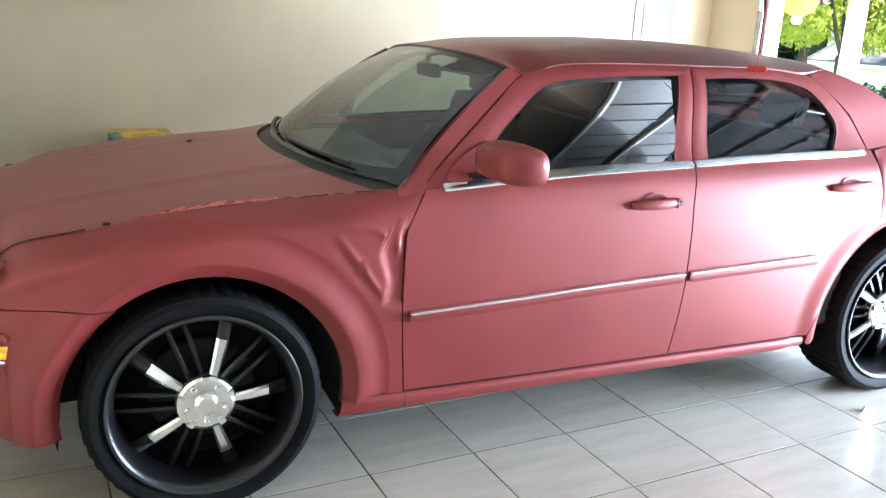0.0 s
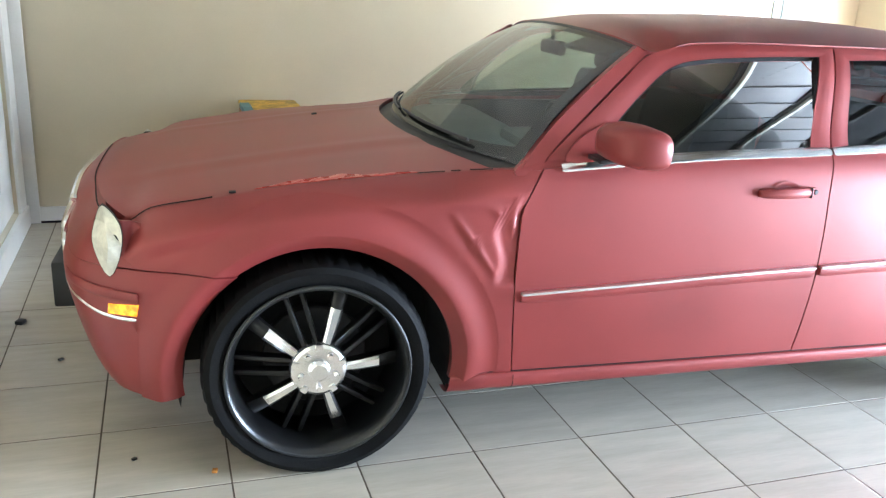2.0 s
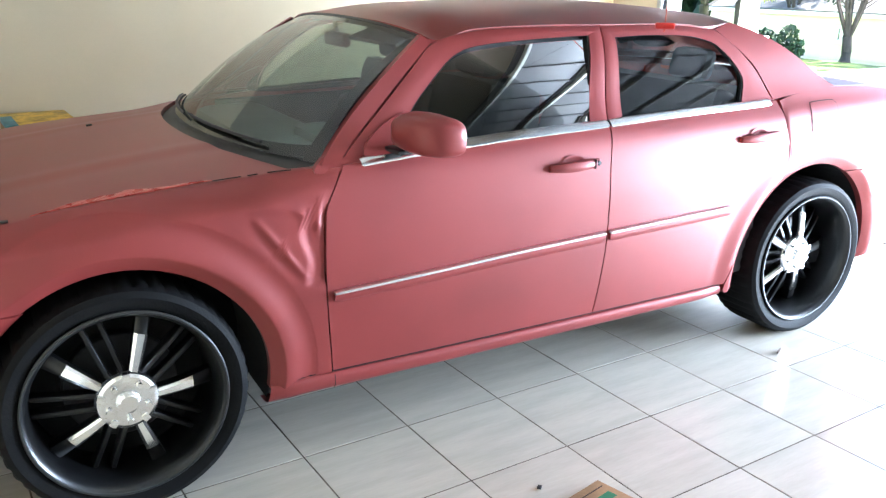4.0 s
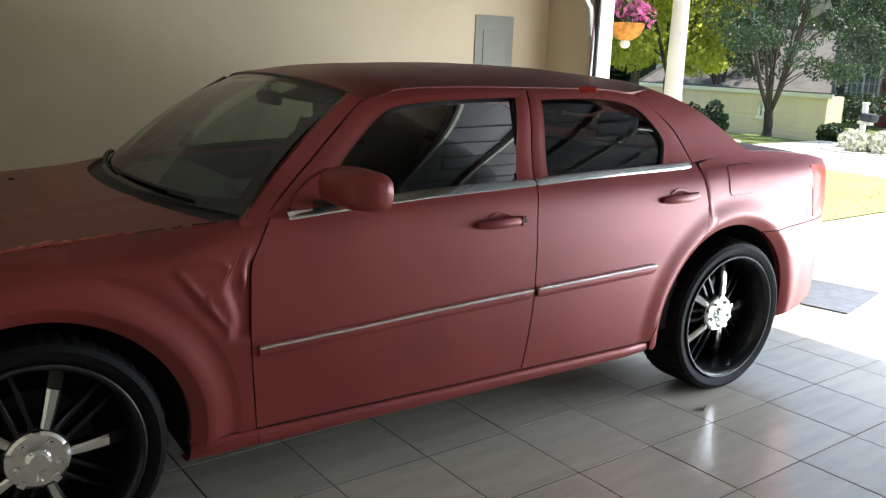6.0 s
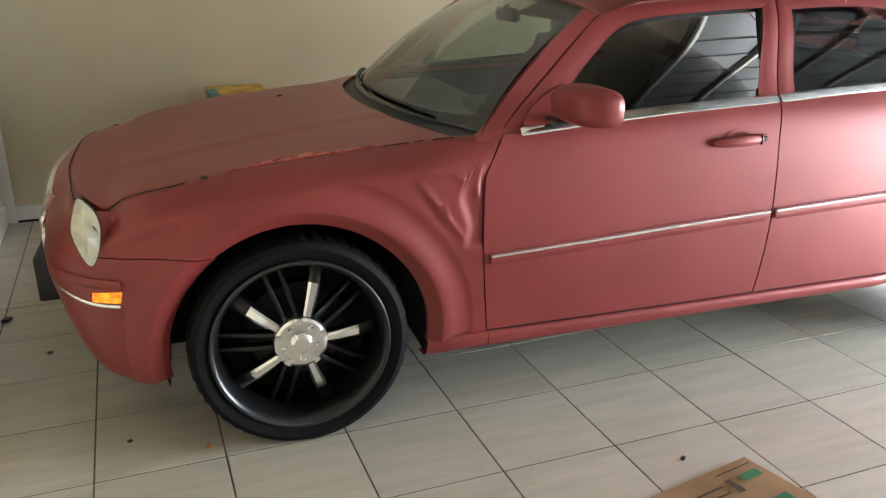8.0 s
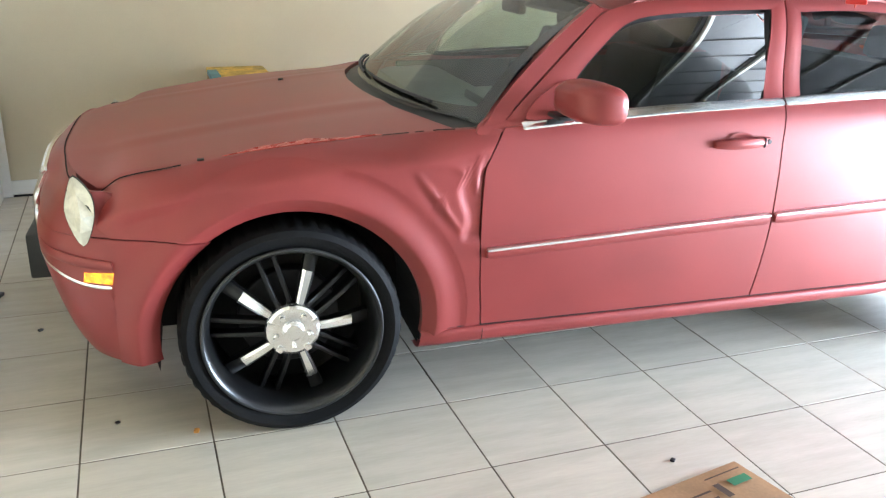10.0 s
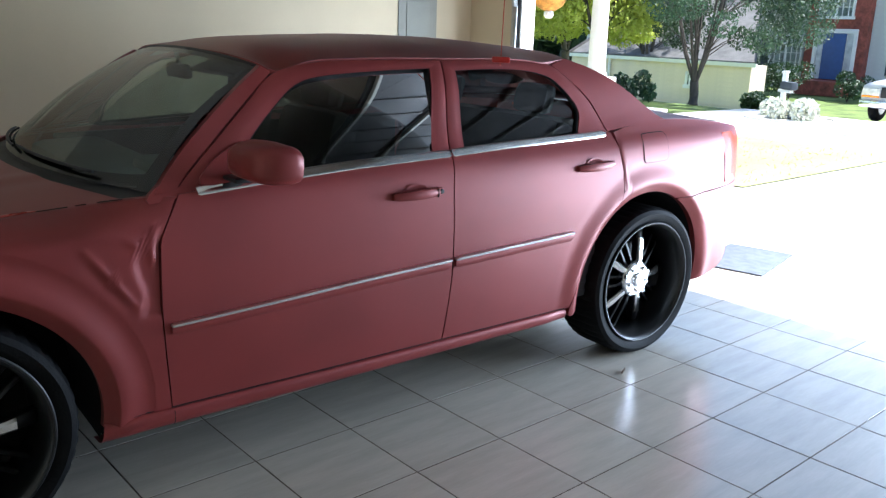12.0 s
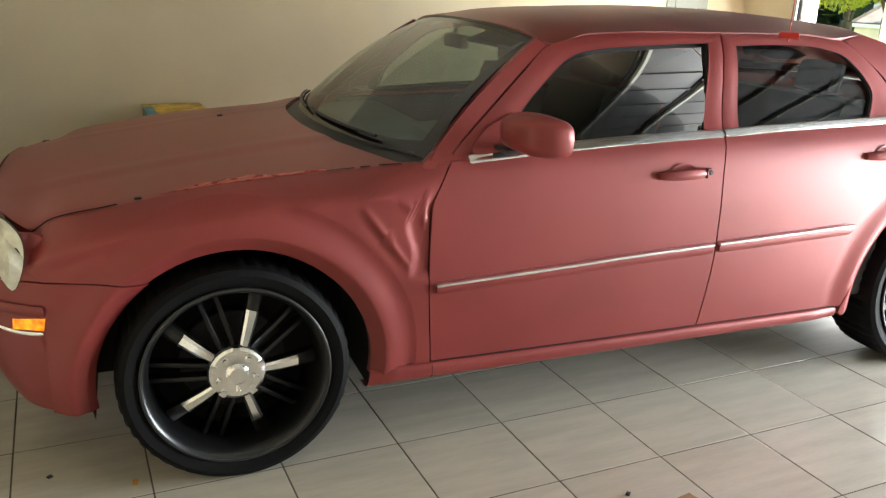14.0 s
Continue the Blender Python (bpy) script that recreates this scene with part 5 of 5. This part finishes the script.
for k, (u, v, h, rr, n, mt, lab) in enumerate(((15.5, 13.2, 2.7, 1.9, 9000, LEAF2, "tree with sunlit yellow green leaves"), (16.8, 11.0, 2.9, 1.7, 9000, LEAF2, "tree with sunlit yellow green leaves"), (19.5, 14.6, 3.4, 2.2, 7000, LEAF2, "tree with sunlit yellow green leaves"), (13.0, 14.2, 2.6, 2.2, 6000, LEAF2, "tree with sunlit yellow green leaves"),
                                          (24.5, 15.3, 5.2, 2.6, 6000, LEAF, "tall green tree behind the low house"), (30.5, 16.6, 5.0, 2.2, 5000, LEAF, "dark leafy tree beside the house"))):
    R = random.Random(50 + k)
    bl = [(R.gauss(0, rr * .45), R.gauss(0, rr * .45), h + R.uniform(-.55, .55) * h * .75, R.uniform(.4, .85)) for _ in range(26)]
    tree(u, v, 5, bl, n * 2, .065, 80 + k, lab, .15, 1.2, mt)


def shrub(u, v, r, h, mt, seed, label, n=1500, size=.06, name="shrub"):
    t = empty(name, far(u, v, gz(u) - .02), label, "shrub", "shrubs")
    R = random.Random(seed)
    for k in range(5):
        a = 1.26 * k
        part("stem", tube([(0, 0, 0), (.3 * r * math.cos(a), .3 * r * math.sin(a), h * .6)], [.015, .006], 5), BARK, t)
    bl = [(R.uniform(-.6, .6) * r, R.uniform(-.6, .6) * r, h * R.uniform(.25, .8), r * .4) for _ in range(9)]
    crown("foliage", leaves(n, lambda q: clumps(q, bl), size, seed), mt, t)
    return t


shrub(16.3, 9.44, .5, .75, LEAF, 1, "round green shrub at the lawn's edge")
shrub(30.0, 14.8, .9, 1.3, LEAF, 2, "dark shrub before the house")
shrub(31.0, 13.4, 1.1, 1.5, LEAF, 3, "dark shrub before the house")
shrub(32.0, 11.6, .9, 1.2, LEAF, 4, "dark shrub before the house")
shrub(32.5, 15.7, 1.1, 1.5, LEAF, 7, "dark shrub before the house")
shrub(19.5, 8.0, .42, .45, LEAF, 5, "light green shrub under the tree")
shrub(16.0, 5.21, .62, .34, PETALW, 6, "bed of pale flowering plants round the mailbox", 2600, .055, "flower_bed")
bm = bmesh.new()
for k in range(22):
    a = 2 * math.pi * k / 22
    box(bm, (-.12, -.04, 0), (.12, .04, .07), .015, pose(.85 * math.cos(a), .85 * math.sin(a), 0, 0, 0, math.degrees(a) + 90))
ob = mesh_object("bed_edging", bm, CONCRETE)
ob.matrix_world = far(16.0, 5.21, gz(16.0) - .02)
tagged(ob, "ring of pale edging stones round the flower bed", "edging")
mb = empty("mailbox", far(16.6, 5.75, gz(16.6) - .03), "white post with a dark mailbox in the flower bed", "mailbox")
part("post", boxed((-.045, -.045, 0), (.045, .045, .92), .008), WHITE, mb)
part("post_cap", boxed((-.06, -.06, .92), (.06, .06, .96), .012), WHITE, mb)
part("arm", boxed((-.30, -.04, .52), (.16, .04, .58), .008, pose(0, 0, 0, 0, 0, 60)), WHITE, mb)
part("box_body", boxed((-.40, -.08, .58), (.06, .08, .75), .05, pose(0, 0, 0, 0, 0, 60)), DARK, mb)

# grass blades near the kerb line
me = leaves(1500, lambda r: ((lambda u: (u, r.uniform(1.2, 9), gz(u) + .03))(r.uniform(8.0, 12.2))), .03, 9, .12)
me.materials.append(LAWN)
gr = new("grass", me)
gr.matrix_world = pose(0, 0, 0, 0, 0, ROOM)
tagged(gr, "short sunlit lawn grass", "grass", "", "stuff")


def window(parent, u, v0, v1, z0, z1, cols, rows, shutters=True, curtain=True):
    w = empty("window")
    w.parent = parent
    part("frame", box(box(box(box(bmesh.new(), (u - .07, v0, z0), (u, v0 + .09, z1)), (u - .07, v1 - .09, z0), (u, v1, z1)), (u - .07, v0, z1 - .09), (u, v1, z1)), (u - .09, v0 - .04, z0 - .05), (u, v1 + .04, z0 + .07)), WHITE, w, smooth=False)
    part("pane", boxed((u - .025, v0 + .08, z0 + .06), (u - .02, v1 - .08, z1 - .08)), CLEAR, w, smooth=False).visible_shadow = False
    part("blind", boxed((u - .006, v0 + .08, z0 + .06), (u + .0, v1 - .08, z1 - .08)), CURTAIN if curtain else DARK, w, smooth=False)
    for k in range(1, cols):
        v = v0 + (v1 - v0) * k / cols
        part("bar", boxed((u - .05, v - (.05 if k * 2 == cols else .014), z0 + .06), (u - .026, v + (.05 if k * 2 == cols else .014), z1 - .08)), WHITE, w, smooth=False)
    for k in range(1, rows):
        z = z0 + (z1 - z0) * k / rows
        part("bar", boxed((u - .048, v0 + .08, z - .014), (u - .026, v1 - .08, z + .014)), WHITE, w, smooth=False)
    if shutters:
        for a, b in ((v0 - .42, v0 - .06), (v1 + .06, v1 + .42)):
            part("shutter", boxed((u - .05, a, z0), (u, b, z1), .01), DARK, w, smooth=False)
    return w


def siding(parent, u, v0, v1, z0, z1, mt, pitch=.20):
    """Lapped boards, each a part, before a plain wall."""
    part("wall", boxed((u, v0, z0), (u + .2, v1, z1)), mt, parent, smooth=False)
    first = None
    n = int((z1 - z0) / pitch)
    for k in range(n):
        if first is None:
            bm = bmesh.new()
            p = [(u - .03, v0, 0), (u - .03, v1, 0), (u - .008, v1, pitch), (u - .008, v0, pitch), (u, v0, 0), (u, v1, 0)]
            q = [bm.verts.new(c) for c in p]
            bm.faces.new(q[:4])
            bm.faces.new((q[0], q[4], q[5], q[1]))
            ob = part("board", bm, mt, parent, smooth=False)
            first = ob.data
        else:
            ob = new("board", first)
            ob.parent = parent
        ob.location = (0, 0, z0 + k * pitch)


house = empty("house", far(0, -.25, .87), "two-storey pale siding house with a red brick entrance bay", "house")
siding(house, 36, 15.7, 18.3, -1.6, 5.6, SIDING2)
siding(house, 36, 3.0, 13.1, -1.6, 5.6, SIDING2)
part("brick_bay", boxed((35.6, 13.12, -1.6), (36.4, 15.68, 5.6)), BRICK, house, "red brick entrance bay", smooth=False)
window(house, 35.98, 15.95, 17.5, -.85, .72, 6, 4)
window(house, 35.98, 16.0, 17.4, 2.2, 3.9, 6, 4)
window(house, 35.58, 13.72, 15.24, 1.44, 3.2, 6, 4, False)
window(house, 35.98, 10.6, 12.1, 1.7, 3.3, 6, 4)
window(house, 35.98, 10.6, 11.9, -.8, .7, 6, 4)
arch = empty("arched_window")
arch.parent = house
mid, rise, zc = 14.48, .76, 3.2
part("arch_frame", tube([(35.55, mid + rise * math.cos(math.pi * k / 20), zc + rise * math.sin(math.pi * k / 20)) for k in range(21)], .06, 8), WHITE, arch)
bm = bmesh.new()
bm.faces.new([bm.verts.new((35.575, mid + rise * math.cos(math.pi * k / 20), zc + rise * math.sin(math.pi * k / 20))) for k in range(21)])
part("arch_pane", bm, CURTAIN, arch, "pale curtained half-round pane", smooth=False)
for k in range(1, 6):
    a = math.pi * k / 6
    part("arch_bar", tube([(35.56, mid, zc), (35.56, mid + rise * math.cos(a), zc + rise * math.sin(a))], .014, 5), WHITE, arch)
en = empty("entrance")
en.parent = house
part("door_frame", box(box(box(bmesh.new(), (35.5, 13.45, -1.10), (35.62, 13.58, .85)), (35.5, 15.14, -1.10), (35.62, 15.28, .85)), (35.5, 13.45, .82), (35.62, 15.28, 1.0)), WHITE, en, smooth=False)
part("front_door", boxed((35.54, 13.92, -1.08), (35.6, 14.86, .82), .01), BLUE, en, "blue front door")
for a, b in ((13.6, 13.9), (14.88, 15.12)):
    part("sidelight", boxed((35.55, a, -1.08), (35.6, b, .82), .01), CURTAIN, en, "pale side light")
part("stoop", boxed((34.2, 13.3, -1.7), (35.6, 15.4, -1.12)), BRICK, house, smooth=False)
part("roof", sheet(lambda a, b: Vector((35.3 + 6 * b, 2.5 + 16.2 * a, 5.6 + 3.4 * b)), 2, 2, Vector((0, 0, .15))), SHINGLE, house, smooth=False)
part("side_wall", boxed((36.2, 18.1, -1.6), (44, 18.3, 5.6)), SIDING2, house, smooth=False)

low = empty("low_house", far(0, -.15, .47), "low beige siding house wing behind the trees", "house")
siding(low, 24, 11.1, 18.5, -1.45, .14, SIDING, .15)
part("roof", sheet(lambda a, b: Vector((23.93 + 5 * b, 10.9 + 3 * b + (7.8 - 3 * b) * a, .14 + 2.2 * b)), 2, 2, Vector((0, 0, .12))), SHINGLE_PALE, low, smooth=False)
part("fascia", boxed((23.90, 10.9, .10), (23.97, 18.7, .22)), WHITE, low, smooth=False)
window(low, 23.96, 13.0, 13.4, -.65, -.15, 2, 2, False)
part("downpipe", boxed((23.9, 16.6, -.9), (23.96, 16.68, .1)), WHITE, low)
part("side_wall", boxed((24.2, 11.1, -1.1), (24.9, 11.3, .14)), SIDING, low, smooth=False)
high = empty("neighbour_house", far(0, -.2, .7), "tall pale siding house behind the street trees", "house")
siding(high, 31, 17.0, 24.0, -1.0, 5.5, SIDING2)
part("roof", sheet(lambda a, b: Vector((30.6 + 6 * b, 16.6 + 8 * a, 5.5 + 3 * b)), 2, 2, Vector((0, 0, .12))), SHINGLE, high, smooth=False)

# far woods close the view
me = leaves(9000, lambda r: ((lambda a, d: (d * math.cos(a), d * math.sin(a), gz(d) + abs(r.gauss(0, 3.2))))(r.uniform(-.9, 1.5), r.uniform(48, 60))), .9, 33, .7)
me.materials.append(LEAF)
wo = new("far_woods", me)
wo.matrix_world = pose(0, 0, 0, 0, 0, ROOM)
tagged(wo, "band of green woods beyond the houses", "woods", "", "stuff")

# parked car across the street
suv = empty("parked_car", far(21.5, 5.45, gz(21.5) - .02), "silver sport utility car parked on the drive across the street", "car")
def ringloft(rows, mt, name, parent, label=""):
    bm = bmesh.new()
    rr = []
    for x, w, z0, z1 in rows:
        row = []
        for j in range(16):
            a = 2 * math.pi * j / 16
            c, s = math.cos(a), math.sin(a)
            row.append(bm.verts.new((x, w * math.copysign(abs(c) ** .45, c), (z0 + z1) / 2 + (z1 - z0) / 2 * math.copysign(abs(s) ** .45, s))))
        rr.append(row)
    for a, b in zip(rr, rr[1:]):
        for j in range(16):
            bm.faces.new((a[j], a[(j + 1) % 16], b[(j + 1) % 16], b[j]))
    bm.faces.new(rr[0])
    bm.faces.new(rr[-1])
    return part(name, bm, mt, parent, label)
ringloft([(0, .86, .42, .98), (.06, .93, .38, 1.04), (.6, .95, .36, 1.10), (1.3, .96, .36, 1.14), (4.4, .96, .36, 1.14), (4.7, .92, .40, 1.08)], SILVER, "body", suv)
ringloft([(1.25, .86, 1.0, 1.12), (1.85, .78, 1.0, 1.62), (2.2, .77, 1.0, 1.70), (4.2, .76, 1.0, 1.70), (4.55, .80, 1.0, 1.15)], SILVER, "cabin", suv)
part("windscreen", sheet(lambda a, b: Vector((1.30 + .52 * b, (-.76 + 1.52 * a) * (1 - .1 * b), 1.14 + .47 * b)), 4, 4), DARK, suv, "dark windscreen")
part("grille", boxed((-.03, -.42, .66), (.03, .42, .92), .02), TRIM, suv, "dark grille in a chrome frame")
part("bumper", boxed((-.10, -.90, .42), (.08, .90, .60), .04), CHROME, suv, "chrome bumper")
part("plate", boxed((-.115, -.16, .45), (-.10, .16, .57), .004), WHITE, suv)
for y in (-.66, .66):
    hl = part("headlight", boxed((-.035, y - .22, .70), (.03, y + .22, .88), .03), LAMP_LENS, suv)
    part("indicator", boxed((-.045, y - .21, .66), (-.01, y + .21, .70), .01), AMBER, hl)
for x in (.95, 3.75):
    for y in (-.86, .86):
        w = part("wheel", lathe([(.0, -.10), (.2, -.10), (.22, -.12), (.34, -.10), (.37, -.05), (.37, .05), (.34, .10), (0, .10)], 28), RUBBER, suv)
        w.location = (x, y, .37)
        part("rim", lathe([(0, -.125), (.19, -.118), (.2, -.10), (.2, .118), (0, .125)], 20), STEEL, w)

# porch column and hanging basket beside the opening
col = empty("porch_column", room(6.3, 1.92, gz(6.3)), "white tapered porch column on a square pedestal", "column")
part("pedestal", boxed((-.125, -.125, 0), (.125, .125, 1.12), .01), WHITE, col)
part("pedestal_cap", boxed((-.15, -.15, 1.10), (.14, .14, 1.15), .01), WHITE, col)
part("shaft", lathe([(.105, 1.15), (.105, 1.18), (.092, 1.20), (.086, 1.3), (.074, 2.55), (.095, 2.57), (.095, 2.62), (0, 2.62)], 28, "z"), WHITE, col)
pr = mesh_object("porch_roof", boxed((U1 + .16, 1.74, 2.60), (6.45, 6.5, 2.75), .01), WHITE)
pr.matrix_world = pose(0, 0, 0, 0, 0, ROOM)
tagged(pr, "white porch soffit beside the garage", "porch roof", "", "structure")
hb = empty("hanging_basket", room(5.72, 2.065, -.135), "orange coco hanging basket with pink flowers under the porch", "flower basket")
part("basket", lathe([(0, 1.87), (.06, 1.875), (.13, 1.92), (.165, 2.0), (.175, 2.03), (.165, 2.03), (0, 2.0)], 24, "z"), TERRA, hb)
part("hook_wire", tube([(0, 0, 2.03), (0, 0, 2.735)], .004, 6), STEEL, hb)
for k in range(3):
    a = 2.1 * k
    part("chain", tube([(.165 * math.cos(a), .165 * math.sin(a), 2.02), (0, 0, 2.40)], .003, 5), STEEL, hb)
crown("foliage", leaves(420, lambda r: clumps(r, [(0, 0, 2.08, .17), (.12, -.08, 2.05, .1), (-.1, .1, 2.06, .1)]), .03, 5), LEAF, hb)
crown("blossom", leaves(260, lambda r: clumps(r, [(.10, -.10, 2.10, .14), (0, -.12, 2.14, .10), (-.08, 0, 2.15, .1)]), .022, 6, .9), PETAL, hb)
part("globe", lathe([(0, 1.80), (.03, 1.805), (.048, 1.83), (.045, 1.86), (.03, 1.88), (0, 1.885)], 20, "z"), BULB, hb, "white globe ornament")

# unseen slab added over garage and porch to block the sun
bm = bmesh.new()
box(bm, (U0 - .4, V0 - .4, CZ + .12), (U1 + .25, V1 + 4.0, CZ + .25))
structure("roof_deck", bm, SHINGLE, "unseen slab added over the garage to block the sun")

# floor tiles, each its own piece
TU0, TV0, TD, TE = 0.966, -0.926, 0.4248, 0.4292
bm = bmesh.new()
box(bm, (.0028, .0028, -.010), (TD - .0028, TE - .0028, 0), .0016)
tile_mesh = bpy.data.meshes.new("tile")
bm.to_mesh(tile_mesh)
bm.free()
tile_mesh.materials.append(TILE)
i0, i1 = math.floor((U0 - TU0) / TD), math.ceil((U1 + .1 - TU0) / TD)
j0, j1 = math.floor((V0 - TV0) / TE), math.ceil((V1 - TV0) / TE)
edge = {}
for i in range(i0, i1):
    for j in range(j0, j1):
        u, v = TU0 + i * TD, TV0 + j * TE
        a = (max(u, U0), max(v, V0), min(u + TD, U1 + .10), min(v + TE, V1 - .022))
        if a[2] - a[0] < .02 or a[3] - a[1] < .02:
            continue
        if abs(a[2] - a[0] - TD) < 1e-4 and abs(a[3] - a[1] - TE) < 1e-4:
            me = tile_mesh
        else:
            key = tuple(round(k, 3) for k in (a[0] - u, a[1] - v, a[2] - u, a[3] - v))
            if key not in edge:
                bm = boxed((key[0] + .0028, key[1] + .0028, -.010), (key[2] - .0028, key[3] - .0028, 0), .0016)
                edge[key] = bpy.data.meshes.new("tile")
                bm.to_mesh(edge[key])
                bm.free()
                edge[key].materials.append(TILE)
            me = edge[key]
        ob = new("tile", me)
        ob.parent = floor
        ob.location = (u, v, random.uniform(-.0006, .0006))
